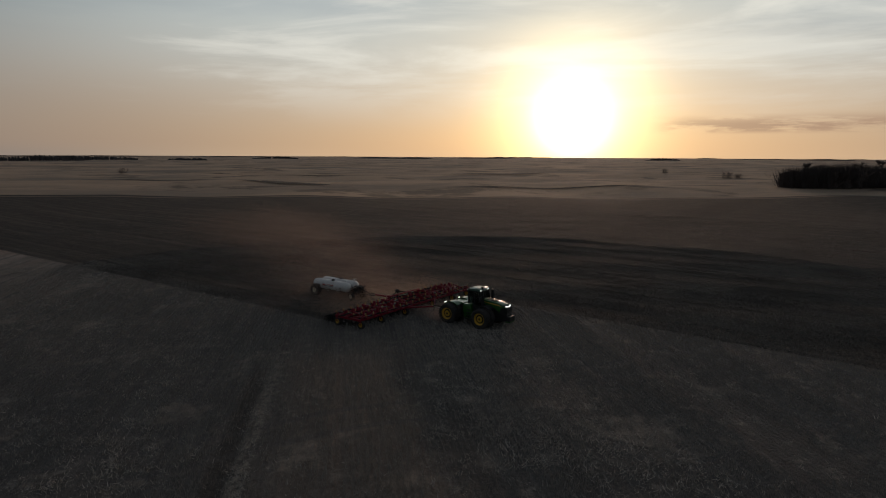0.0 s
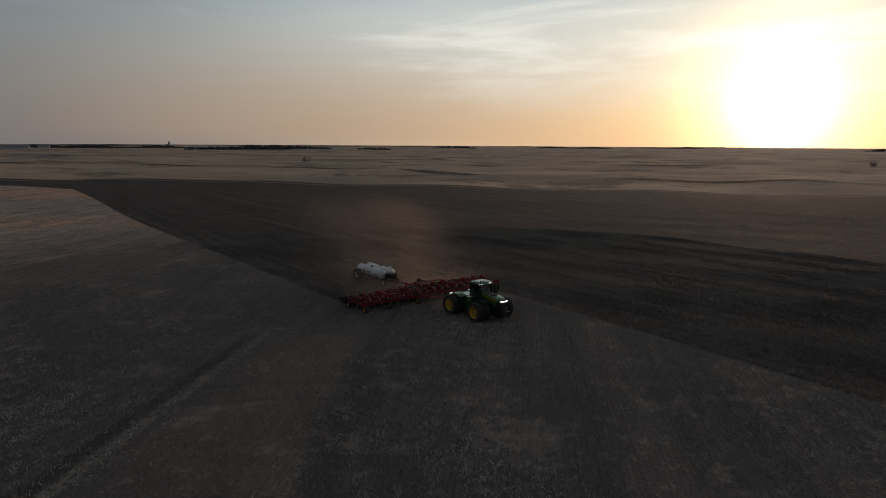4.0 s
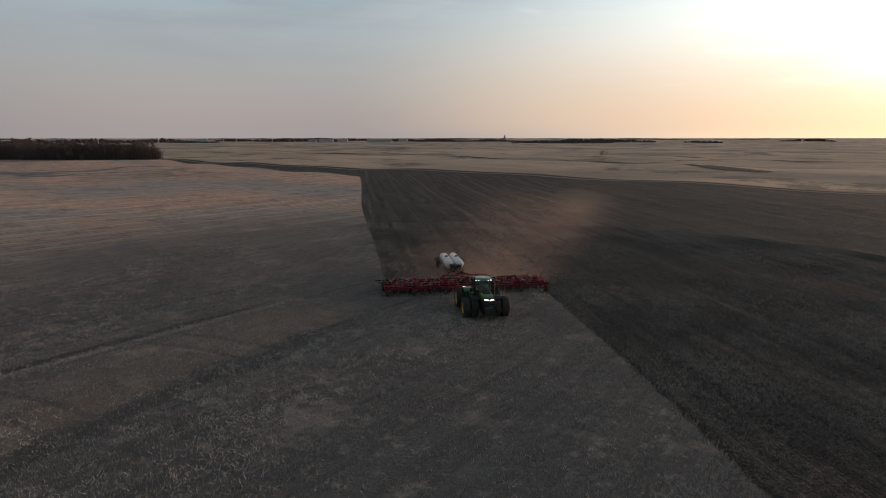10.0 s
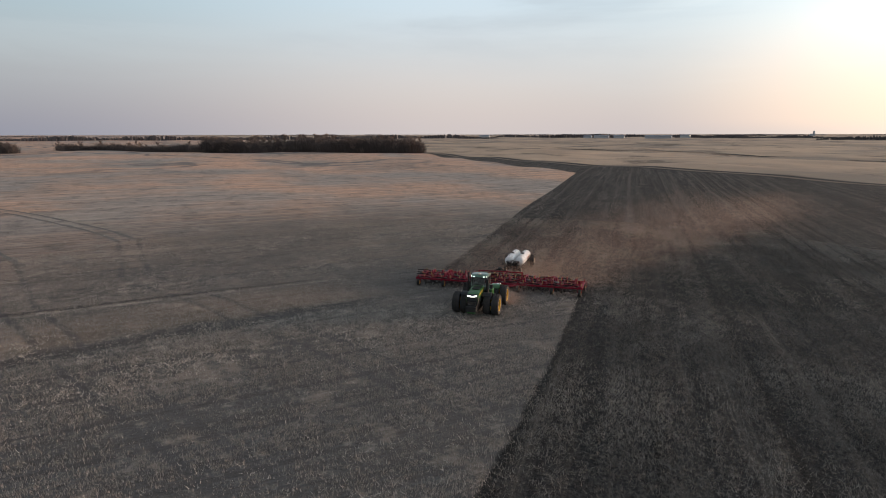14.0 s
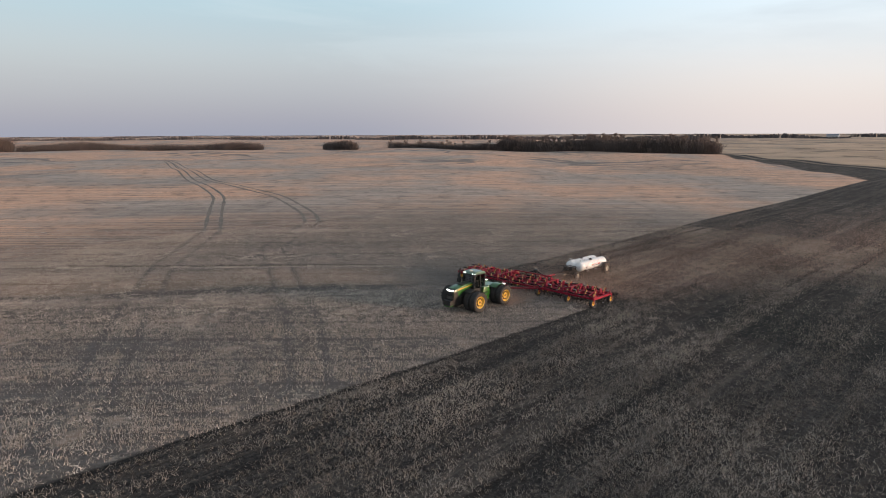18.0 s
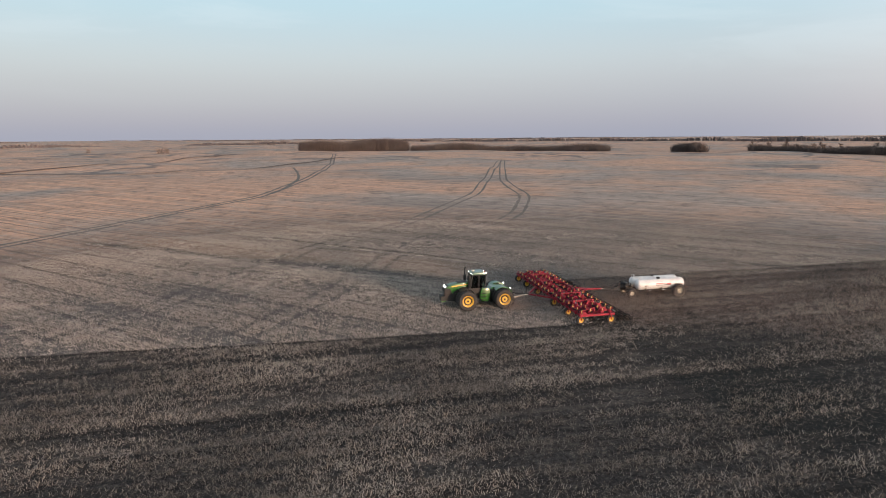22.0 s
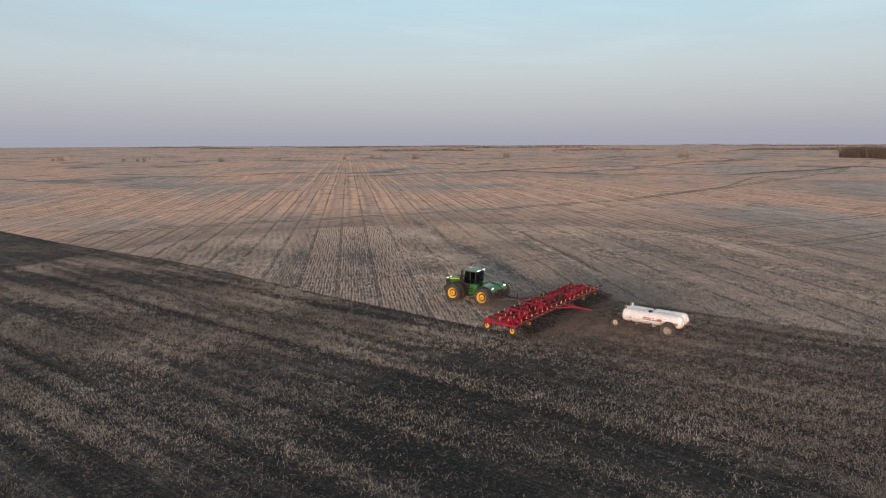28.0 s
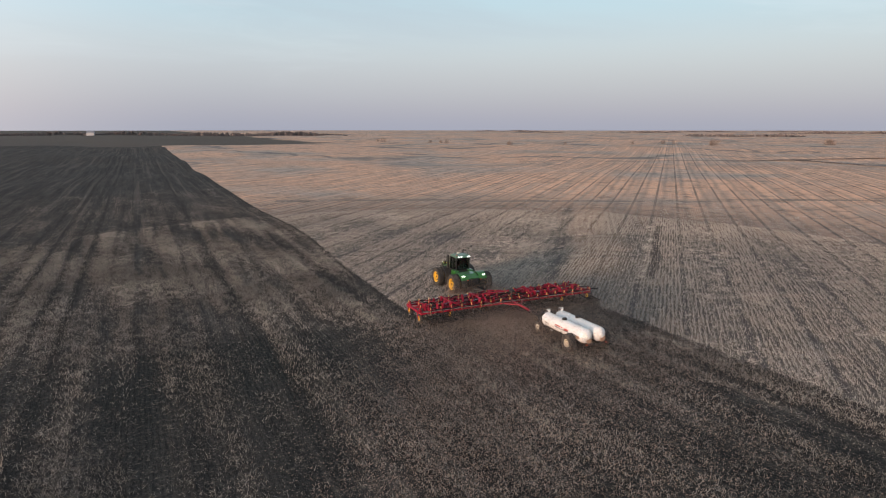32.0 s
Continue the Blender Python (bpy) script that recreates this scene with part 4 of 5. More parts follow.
    # gauge wheels in forks
    for y, xs in ((-7.05, (-8.75, -5.9, -2.3, 2.3, 5.9, 8.75)), (-9.85, (-9.0, -6.0, 6.0, 9.0)), (-8.6, (-2.3, -1.7, 1.7, 2.3))):
        for x in xs:
            w = wheel(t, "gauge_wheel", x, y, 0.42, 0.42, 0.3, 1 if x > 0 else -1, YELLOW, 0, 0.52)
            part("fork", Mesh().beam((x - 0.2, y, 0.42), (x - 0.2, y + 0.12, 0.98), 0.05, 0.09).beam((x + 0.2, y, 0.42), (x + 0.2, y + 0.12, 0.98), 0.05, 0.09).beam((x - 0.24, y + 0.12, 1.0), (x + 0.24, y + 0.12, 1.0), 0.1, 0.08).beam((x, y + 0.12, 0.95), (x, y + 0.02, 1.25), 0.1, 0.1), RED, t, bevel=0.008)
    # fold hinges with lift rams
    for x in (-6.15, -3.2, 3.2, 6.15):
        s = 1 if x > 0 else -1
        for y in (-7.6, -9.5):
            part("fold_tower", Mesh().prism([(y - 0.2, BAR_Z), (y - 0.11, BAR_Z + 0.62), (y + 0.11, BAR_Z + 0.62), (y + 0.2, BAR_Z)], x - s * 0.34, x - s * 0.18), RED, t, bevel=0.012)
            part("fold_lug", Mesh().prism([(y - 0.14, BAR_Z), (y - 0.07, BAR_Z + 0.52), (y + 0.07, BAR_Z + 0.52), (y + 0.14, BAR_Z)], x + s * 0.46, x + s * 0.6), RED, t, bevel=0.012)
            ram = part("lift_ram", Mesh().tube([(x - s * 1.5, y, BAR_Z + 0.24), (x - s * 0.4, y, BAR_Z + 0.52)], 0.06, 8), RED, t)
            part("ram_rod", Mesh().tube([(x - s * 0.4, y, BAR_Z + 0.52), (x + s * 0.52, y, BAR_Z + 0.4)], 0.032, 8), CHROME, ram)
    for x in (-6.15, -3.2, 3.2, 6.15):
        s = 1 if x > 0 else -1
        part("tower_tie", Mesh().beam((x - s * 0.26, -7.6, BAR_Z + 0.56), (x - s * 0.26, -9.5, BAR_Z + 0.56), 0.07, 0.08), RED, t, bevel=0.01)
        for y in (-8.1, -9.2):
            part("tower_brace", Mesh().beam((x - s * 0.26, y, BAR_Z + 0.54), (x - s * 1.3, y - 0.4, BAR_Z + 0.08), 0.08, 0.1), RED, t, bevel=0.01)
    for s in (-1, 1):
        part("wing_brace", Mesh().beam((s * 3.1, -6.9, BAR_Z + 0.2), (s * 6.0, -8.0, BAR_Z + 0.25), 0.08, 0.08), RED, t, bevel=0.01)
        part("wing_brace", Mesh().beam((s * 6.2, -7.2, BAR_Z + 0.2), (s * 8.9, -8.6, BAR_Z + 0.22), 0.07, 0.07), RED, t, bevel=0.01)
        part("wing_end_plate", Mesh().box((s * 9.02, -8.55, BAR_Z), (0.05, 3.3, 0.2)), RED, t, bevel=0.012)
    # hitch to the tractor
    part("hitch_pole", Mesh().beam((0, -3.5, 0.56), (0, -5.3, 0.8), 0.16, 0.16), STEEL, t, "grey worn steel hitch pole", bevel=0.015)
    for s in (-1, 1):
        part("hitch_arm", Mesh().beam((s * 0.08, -5.2, 0.8), (s * 2.5, -6.95, BAR_Z), 0.13, 0.15), RED, t, bevel=0.015)
    part("hitch_jack", Mesh().tube([(0.22, -5.0, 0.45), (0.22, -5.0, 1.35)], 0.05, 8), BLACK, t)
    # rear towing frame that carries on to the tank wagon
    for s in (-1, 1):
        part("rear_stay", Mesh().beam((s * 1.3, -10.2, 0.95), (s * 0.1, -11.6, 1.0), 0.1, 0.12), RED, t, bevel=0.012)
        part("rear_post", Mesh().beam((s * 2.4, -9.15, BAR_Z), (s * 2.4, -9.15, 1.75), 0.12, 0.12), RED, t, bevel=0.012)
        part("rear_brace", Mesh().beam((s * 2.4, -9.15, 1.6), (s * 2.4, -10.15, 0.98), 0.08, 0.09), RED, t, bevel=0.01)
    part("rear_cross_beam", Mesh().beam((-2.5, -9.15, 1.7), (2.5, -9.15, 1.7), 0.1, 0.1), RED, t, bevel=0.012)
    part("rear_hitch_pole", Mesh().beam((0, -10.2, 1.0), (0, -13.2, 0.92), 0.16, 0.17), RED, t, bevel=0.015)
    for x in (-8.2, -7.0, -5.2, -4.2, -1.4, 1.4, 4.2, 5.2, 7.0, 8.2):
        part("depth_linkage", Mesh().beam((x, -7.1, 1.02), (x, -8.6, 1.34), 0.07, 0.08).beam((x, -8.6, BAR_Z), (x, -8.6, 1.38), 0.08, 0.09).beam((x - 0.3, -7.05, 1.1), (x + 0.3, -7.05, 1.1), 0.08, 0.09), RED, t, bevel=0.01)
    part("hitch_eye", Mesh().box((0, -13.25, 0.9), (0.1, 0.3, 0.08)), STEEL, t, bevel=0.01)
    # manifold tower with hoses to the shanks
    tower = part("manifold_tower", Mesh().tube([(0.2, -9.9, BAR_Z), (0.2, -9.9, 1.75)], 0.07, 10), BLACK, t)
    part("manifold_head", Mesh().lathe([(0.1, 0), (0.24, 0.04), (0.26, 0.2), (0.12, 0.3)], 16, pose(0.2, -9.9, 1.72, 0, -90, 0)), BLACK, tower, smooth=True)
    for k in range(12):
        x = -8.0 + k * 16 / 11
        y = RANKS[k % 4]
        part("delivery_hose", Mesh().tube([(0.2 + 0.03 * (k - 5.5), -9.9, 1.8), (x * 0.3, -9.6, 1.25 + 0.1 * math.sin(k)), (x * 0.7, y + 0.2, 1.12), (x, y, 1.0)], 0.022, 5), HOSE, tower)
    for k, x in enumerate((-6.8, -4.6, -1.6, 1.5, 4.4, 6.9)):
        part("hydraulic_line", Mesh().tube([(x - 1.2, -8.3, 1.05), (x, -8.5, 1.13 + 0.05 * (k % 2)), (x + 1.2, -8.35, 1.04)], 0.025, 5), STEEL, t)
    # harrow tines trailing behind
    for x0, x1 in spans:
        m = Mesh()
        for row in range(4):
            y = -10.75 - 0.36 * row
            m.tube([(x0 + 0.1, y, 0.5), (x1 - 0.1, y, 0.5)], 0.045, 5)
            x = x0 + 0.2 + 0.06 * row
            while x < x1 - 0.1:
                m.tube([(x, y, 0.5), (x + 0.02, y - 0.1, 0.28), (x, y - 0.36, 0.0)], 0.026, 3)
                x += 0.2
        for k in range(3):
            x = x0 + 0.4 + (x1 - x0 - 0.8) * k / 2
            m.beam((x, RANKS[3], BAR_Z - 0.05), (x, -11.9, 0.54), 0.07, 0.07)
        part("harrow_section", m, HOSE, t, "black spring-tine harrow section")


make_seeder()


# ---- twin tank wagon
def make_wagon():
    t = tagged(new("tank_wagon"), "wagon with two white pressure tanks side by side on four wheels", "tank wagon")
    t.matrix_basis = pose(0, -0.3, 0)
    cx, rear, front = -0.12, -21.95, -16.45
    r, zc = 0.56, 1.3
    long = front - rear
    for s in (-1, 1):
        prof = [(0.04, 0.0)]
        for k in range(1, 7):
            a = radians(15 * k)
            prof.append((r * math.sin(a), 0.34 * (1 - math.cos(a))))
        prof += [(r * 1.004, long * 0.5)]
        prof += [(q, long - a) for q, a in reversed(prof[:-1])]
        tank = part("tank", Mesh().lathe(prof, 40, pose(cx + s * 0.63, rear, zc, 0, 0, 90)), WHITE, t, "white painted tank with dusty, scuffed sides", smooth=True)
        for y in (-17.6, -19.3, -21.0):
            part("saddle_band", Mesh().lathe([(r + 0.006, -0.05), (r + 0.02, -0.05), (r + 0.02, 0.05), (r + 0.006, 0.05)], 40, pose(cx + s * 0.63, y, zc, 0, 0, 90), close=True), WHITE, tank)
        part("valve_dome", Mesh().lathe([(0.2, 0), (0.2, 0.1), (0.16, 0.16), (0.05, 0.2)], 18, pose(cx + s * 0.63, -19.0, zc + r - 0.03, 0, -90, 0)), BLACK, tank)
        part("fill_valve", Mesh().tube([(cx + s * 0.63, -16.9, zc + r - 0.05), (cx + s * 0.63, -16.9, zc + r + 0.2)], 0.06, 10).box((cx + s * 0.63, -16.9, zc + r + 0.2), (0.25, 0.1, 0.06)), WHITE, tank)
        part("guard_hoop", Mesh().tube([(cx + s * 0.63 - 0.22, -16.75, zc + r - 0.1), (cx + s * 0.63 - 0.2, -16.75, zc + r + 0.24), (cx + s * 0.63 + 0.2, -16.75, zc + r + 0.24), (cx + s * 0.63 + 0.22, -16.75, zc + r - 0.1)], 0.022, 6), WHITE, tank)
        part("rust_patch", Mesh().lathe([(0.03, 0.0), (0.2, 0.012), (0.24, 0.05), (0.2, 0.06)], 14, pose(cx + s * 0.63 + 0.12, rear + 0.05, zc - 0.3, 38, 0, -90)), RUST, tank)
        part("end_flange", Mesh().lathe([(0.12, 0), (0.2, 0.02), (0.2, 0.1), (0.1, 0.14)], 18, pose(cx + s * 0.63, rear + 0.06, zc, 0, 0, -90)), WHITE, tank)
        # markings on the outer side, following the round of the tank
        for k, (y0, y1, a, h, mat) in enumerate(((-18.5, -19.5, 6, 0.09, RED_MARK), (-19.75, -20.2, -2, 0.16, RED_MARK), (-18.5, -20.2, -8, 0.07, DARK_MARK), (-20.6, -21.2, -6, 0.1, DARK_MARK), (-17.2, -17.5, -12, 0.1, DARK_MARK), (-21.25, -21.6, -22, 0.22, RUST))):
            m = Mesh()
            da = math.degrees(h / r)
            for i in range(3):
                b0, b1 = radians(a + da * i / 3), radians(a + da * (i + 1) / 3)
                q = r + 0.008
                vs = [(cx + s * (0.63 + q * math.cos(b)), y, zc + q * math.sin(b)) for y in (y0, y1) for b in (b0, b1)]
                vi = [(cx + s * (0.63 + (q - 0.006) * math.cos(b)), y, zc + (q - 0.006) * math.sin(b)) for y in (y0, y1) for b in (b0, b1)]
                m.add(vs + vi, [(0, 1, 3, 2), (4, 6, 7, 5), (0, 4, 5, 1), (2, 3, 7, 6), (0, 2, 6, 4), (1, 5, 7, 3)])
            part("marking", m, mat, tank)
    for s in (-1, 1):
        part("frame_rail", Mesh().beam((cx + s * 0.5, -15.3, 0.72), (cx + s * 0.5, -22.1, 0.72), 0.12, 0.18), BLACK, t, bevel=0.015)
        part("side_marker", Mesh().box((cx + s * 1.06, -19.5, 0.72), (0.04, 0.3, 0.07)), WHITE, t)
        part("side_marker", Mesh().box((cx + s * 1.06, -17.9, 0.72), (0.04, 0.3, 0.07)), WHITE, t)
        part("tail_lamp", Mesh().box((cx + s * 0.9, -22.2, 0.8), (0.16, 0.06, 0.1)), AMBER, t)
    for y in (-17.4, -19.2, -21.1):
        saddle = Mesh()
        for s in (-1, 1):
            saddle.prism([(y - 0.08, 0.76), (y - 0.08, 0.97), (y + 0.08, 0.97), (y + 0.08, 0.76)], cx + s * 0.3, cx + s * 1.08)
        part("saddle", saddle, BLACK, t, bevel=0.015)
    part("rear_bar", Mesh().beam((cx - 1.15, -22.15, 0.72), (cx + 1.15, -22.15, 0.72), 0.1, 0.14), BLACK, t, bevel=0.012)
    part("rear_axle", Mesh().tube([(cx - 1.5, -20.9, 0.64), (cx + 1.5, -20.9, 0.64)], 0.08, 10), BLACK, t)
    part("front_axle", Mesh().tube([(cx - 0.85, -15.9, 0.48), (cx + 0.85, -15.9, 0.48)], 0.07, 10), BLACK, t)
    part("turntable", Mesh().lathe([(0.3, 0), (0.34, 0.02), (0.34, 0.14), (0.3, 0.16)], 20, pose(cx, -15.9, 0.56, 0, -90, 0)), BLACK, t)
    for s in (-1, 1):
        wheel(t, "wheel", cx + s * 1.6, -20.9, 0.7, 0.7, 0.5, s, CREAM, 18, 0.44, 0.05)
        wheel(t, "wheel", cx + s * 0.92, -15.9, 0.45, 0.45, 0.28, s, CREAM, 0, 0.5)
    part("tongue", Mesh().beam((cx, -15.8, 0.62), (0.1, -12.95, 0.86), 0.12, 0.12), BLACK, t, bevel=0.012)
    # pump, meter and plumbing in front of the tanks
    pump = part("pump_stand", Mesh().box((cx, -15.6, 1.0), (1.3, 0.5, 0.12)), BLACK, t, bevel=0.02)
    part("meter_box", Mesh().box((cx - 0.25, -15.55, 1.25), (0.4, 0.4, 0.4)), BLACK, pump, bevel=0.04)
    part("pump_body", Mesh().tube([(cx + 0.15, -15.6, 1.25), (cx + 0.6, -15.6, 1.25)], 0.2, 14), BLACK, pump, smooth=True)
    for s in (-1, 1):
        part("plumbing", Mesh().tube([(cx + s * 0.63, -16.35, 1.3), (cx + s * 0.62, -15.95, 1.25), (cx + s * 0.35, -15.7, 1.3), (cx + s * 0.1, -15.6, 1.5)], 0.05, 8), STEEL, pump, smooth=True)
        part("hose_loop", Mesh().tube([(cx + s * 0.5, -15.6, 1.2), (cx + s * 0.7, -15.3, 1.5), (cx + s * 0.3, -15.0, 1.4), (cx, -14.3, 0.95), (0.05, -12.95, 1.0)], 0.04, 8), HOSE, pump, smooth=True)
    for s in (-1, 1):
        part("rack_post", Mesh().tube([(cx + s * 0.7, -15.85, 0.75), (cx + s * 0.7, -15.85, 1.5)], 0.045, 8), BLACK, pump)
        part("control_valve", Mesh().box((cx + s * 0.42, -15.5, 1.25), (0.3, 0.34, 0.3)), BLACK, pump, bevel=0.03)
    part("rack_bar", Mesh().tube([(cx - 0.72, -15.85, 1.48), (cx + 0.72, -15.85, 1.48)], 0.045, 8), BLACK, pump)
    part("heat_exchanger", Mesh().tube([(cx - 0.55, -15.95, 1.02), (cx + 0.55, -15.95, 1.02)], 0.22, 14), BLACK, pump, smooth=True)
    part("hand_wheel", Mesh().lathe([(0.15, -0.015), (0.19, -0.015), (0.19, 0.015), (0.15, 0.015)], 20, pose(cx + 0.1, -15.9, 1.52, 0, -90, 0), close=True), BLACK, pump)


make_wagon()


# ---- wheel marks pressed into the stubble
def ribbon(name, line, gauge, width, label, mat=None, lift=0.035):
    """Wheel marks that follow the ground along a smooth line."""
    pts = np.array(line, float)
    tt = np.linspace(0, len(pts) - 1, 40 * (len(pts) - 1))
    d = np.arange(len(pts))
    # smooth by averaging the straight joins
    xs, ys = np.interp(tt, d, pts[:, 0]), np.interp(tt, d, pts[:, 1])
    kern = np.ones(25) / 25
    xs, ys = (np.convolve(np.pad(a, 12, mode="edge"), kern, "valid") for a in (xs, ys))
    dx, dy = np.gradient(xs), np.gradient(ys)
    n = np.hypot(dx, dy) + 1e-9
    nx, ny = -dy / n, dx / n
    m = Mesh()
    for g in (-gauge / 2, gauge / 2) if gauge else (0,):
        vs, fs = [], []
        for i in range(len(xs)):
            w = width * (0.75 + 0.5 * noise.noise((xs[i] * 0.15, ys[i] * 0.15, g)))
            for e in (-1, 0, 1):
                px, py = xs[i] + nx[i] * (g + e * w / 2), ys[i] + ny[i] * (g + e * w / 2)
                vs.append((px, py, float(height(np.float64(px), np.float64(py))) + (lift if e else lift - 0.012)))
        for i in range(len(xs) - 1):
            a, b = 3 * i, 3 * i + 3
            fs += [(a, a + 1, b + 1, b), (a + 1, a + 2, b + 2, b + 1)]
        m.add(vs, fs)
    ob = new(name, m.data(name, mat or TRACK))
    return tagged(ob, label, "wheel track", kind="structure")


ribbon("wheel_track", [(362, -113), (260, -78), (170, -48), (121, -32), (92, -17), (66, -4), (60, -1)], 2.6, 0.9, "pair of wheel marks pressed through the stubble")
ribbon("wheel_track", [(360, -114), (258, -82), (172, -56), (140, -48), (109, -43), (74, -29), (62, -22)], 2.6, 0.9, "pair of wheel marks branching off through the stubble")
ribbon("wheel_track", [(560, -8), (360, 2), (240, 12), (130, 28), (105, 42), (56, 62), (18, 84), (-4, 90)], 2.4, 1.3, "worn wheel track curving across the stubble")
ribbon("wheel_track", [(330, 26), (210, 20), (150, 24), (128, 29)], 0, 1.6, "worn wheel track curving across the stubble")


for line, wide in (([(290, 178), (268, 100), (317, 61), (394, 17), (470, -20)], 4.5), ([(181, 205), (207, 191), (243, 165), (292, 172), (416, 122), (560, 94)], 3.5), ([(506, 166), (580, 70), (650, -10), (700, -90)], 9.0)):
    ribbon("ditch", line, 0, wide, "dark overgrown ditch winding through the stubble plain", DITCH, 0.3)



# ---- wet hollows in the grassland
def slough(x, y, rx, ry, turn):
    vs, fs = [], []
    n = 40
    for ring in (0.0, 0.25, 0.5, 0.75, 0.9, 1.0):
        for k in range(n):
            a = 2 * math.pi * k / n
            q = ring * (0.8 + 0.55 * noise.noise((math.cos(a) * 1.3 + x, math.sin(a) * 1.3 + y, 0)))
            px, py = q * rx * math.cos(a), q * ry * math.sin(a)
            c, s = math.cos(turn), math.sin(turn)
            gx, gy = x + px * c - py * s, y + px * s + py * c
            vs.append((gx, gy, float(height(np.float64(gx), np.float64(gy))) + 0.28))
    for i in range(5):
        fs += [(i * n + k, i * n + (k + 1) % n, (i + 1) * n + (k + 1) % n, (i + 1) * n + k) for k in range(n)]
    ob = new("slough", Mesh().add(vs, fs).data("slough", MUD))
    tagged(ob, "dark wet hollow in the dry grassland", "slough", kind="structure")


for x, y, rx, ry, a in ((-160, -325, 36, 13, 2.0), (-176, -240, 38, 9, 1.65), (-150, -372, 24, 7, 2.2), (-245, -116, 52, 4, 2.34), (0, -543, 90, 7, 2.96), (-300, -330, 50, 8, 2.4), (-90, -470, 46, 7, 2.5), (-240, -420, 40, 9, 2.3), (-420, -260, 60, 8, 2.2), (120, -600, 80, 8, 3.0)):
    slough(x, y, rx, ry, a)


# ---- bare trees and bushes
def tree_meshes(seed, tall, spread, stems, twigs, foot=0.1):
    rnd = random.Random(seed)
    trunk, crown = Mesh(), Mesh()
    tips = []
    for s in range(stems):
        a = rnd.uniform(0, 2 * math.pi)
        lean = rnd.uniform(0.05, 0.28) if stems > 1 else 0.05
        h = tall * rnd.uniform(0.6, 0.85)
        base = Vector((rnd.uniform(-0.12, 0.12) * spread * (stems > 1) * (2.6 if stems > 5 else 1), rnd.uniform(-0.12, 0.12) * spread * (stems > 1) * (2.6 if stems > 5 else 1), -0.2))
        top = base + Vector((math.cos(a) * lean * h, math.sin(a) * lean * h, h))
        mid = base.lerp(top, 0.5) + Vector((rnd.uniform(-0.2, 0.2), rnd.uniform(-0.2, 0.2), 0))
        trunk.tube([base, mid, top], 0.022 * tall / math.sqrt(stems), 5, 0.004 * tall)
        for k in range(7):
            f = rnd.uniform(foot, 0.95)
            b = rnd.uniform(0, 2 * math.pi)
            start = base.lerp(top, f)
            length = spread * rnd.uniform(0.25, 0.55) * (1.15 - f * 0.6) * (0.6 if stems > 5 else 1.0)
            end = start + Vector((math.cos(b) * length, math.sin(b) * length, length * rnd.uniform(0.5, 1.1)))
            trunk.tube([start, end], 0.008 * tall / math.sqrt(stems), 3, 0.002 * tall)
            tips.append((start, end))
    vs, fs = [], []
    for k in range(twigs):
        start, end = rnd.choice(tips)
        p = start.lerp(end, rnd.uniform(0.25, 1.05))
        if stems > 5 and k % 3 == 0:
            p.z *= rnd.uniform(0.0, 0.5)
        d = Vector((rnd.gauss(0, 0.6), rnd.gauss(0, 0.6), rnd.uniform(0.1, 1.0))).normalized()
        length = tall * rnd.uniform(0.07, 0.17)
        q = p + d * length
        q.z = min(q.z, tall * rnd.uniform(0.93, 1.04))
        side = d.cross(Vector((rnd.gauss(0, 1), rnd.gauss(0, 1), 0.2))).normalized() * tall * 0.0085
        i = len(vs)
        vs += [p - side, p + side, q]
        fs.append((i, i + 1, i + 2))
    crown.add(vs, fs)
    me = bpy.data.meshes.new("crown")
    me.from_pydata([tuple(v) for v in crown.v], [], crown.f)
    me.materials.append(TWIG)
    return trunk.data("trunk", BARK), me


KINDS = [tree_meshes(11 + k, tall, spread, stems, twigs) for k, (tall, spread, stems, twigs) in enumerate(((11, 7, 2, 1300), (9, 7, 3, 1300), (11, 7, 2, 1250), (8, 7, 4, 1250)))]
SHRUBS = [tree_meshes(31 + k, tall, spread, stems, twigs, 0.0) for k, (tall, spread, stems, twigs) in enumerate(((4.2, 6, 9, 1200), (5.0, 8, 11, 1400)))]


def plant(x, y, kind, size, name, label, category, group, squash=1.0):
    trunk, crown = kind
    ob = tagged(new(name), label, category, group)
    ob.matrix_basis = pose(x, y, float(height(np.float64(x), np.float64(y))) - 0.1, 0, 0, random.uniform(0, 360)) @ Matrix.Diagonal((size, size, size * squash, 1))
    part("trunk", trunk, None, ob)
    part("crown", crown, None, ob)


def belt(line, depth, count, size, kinds, label, group, name="tree", category="tree"):
    pts = np.array(line, float)
    seg = np.hypot(*np.diff(pts, axis=0).T)
    cum = np.concatenate([[0], np.cumsum(seg)])
    for k in range(count):
        d = (k + random.uniform(0, 1)) / count * cum[-1]
        x, y = np.interp(d, cum, pts[:, 0]), np.interp(d, cum, pts[:, 1])
        r = math.hypot(x, y)
        out = random.uniform(0, depth)
        plant(x + x / r * out + random.uniform(-3, 3), y + y / r * out + random.uniform(-3, 3), random.choice(kinds), size * random.uniform(0.75, 1.15), name, label, category, group)


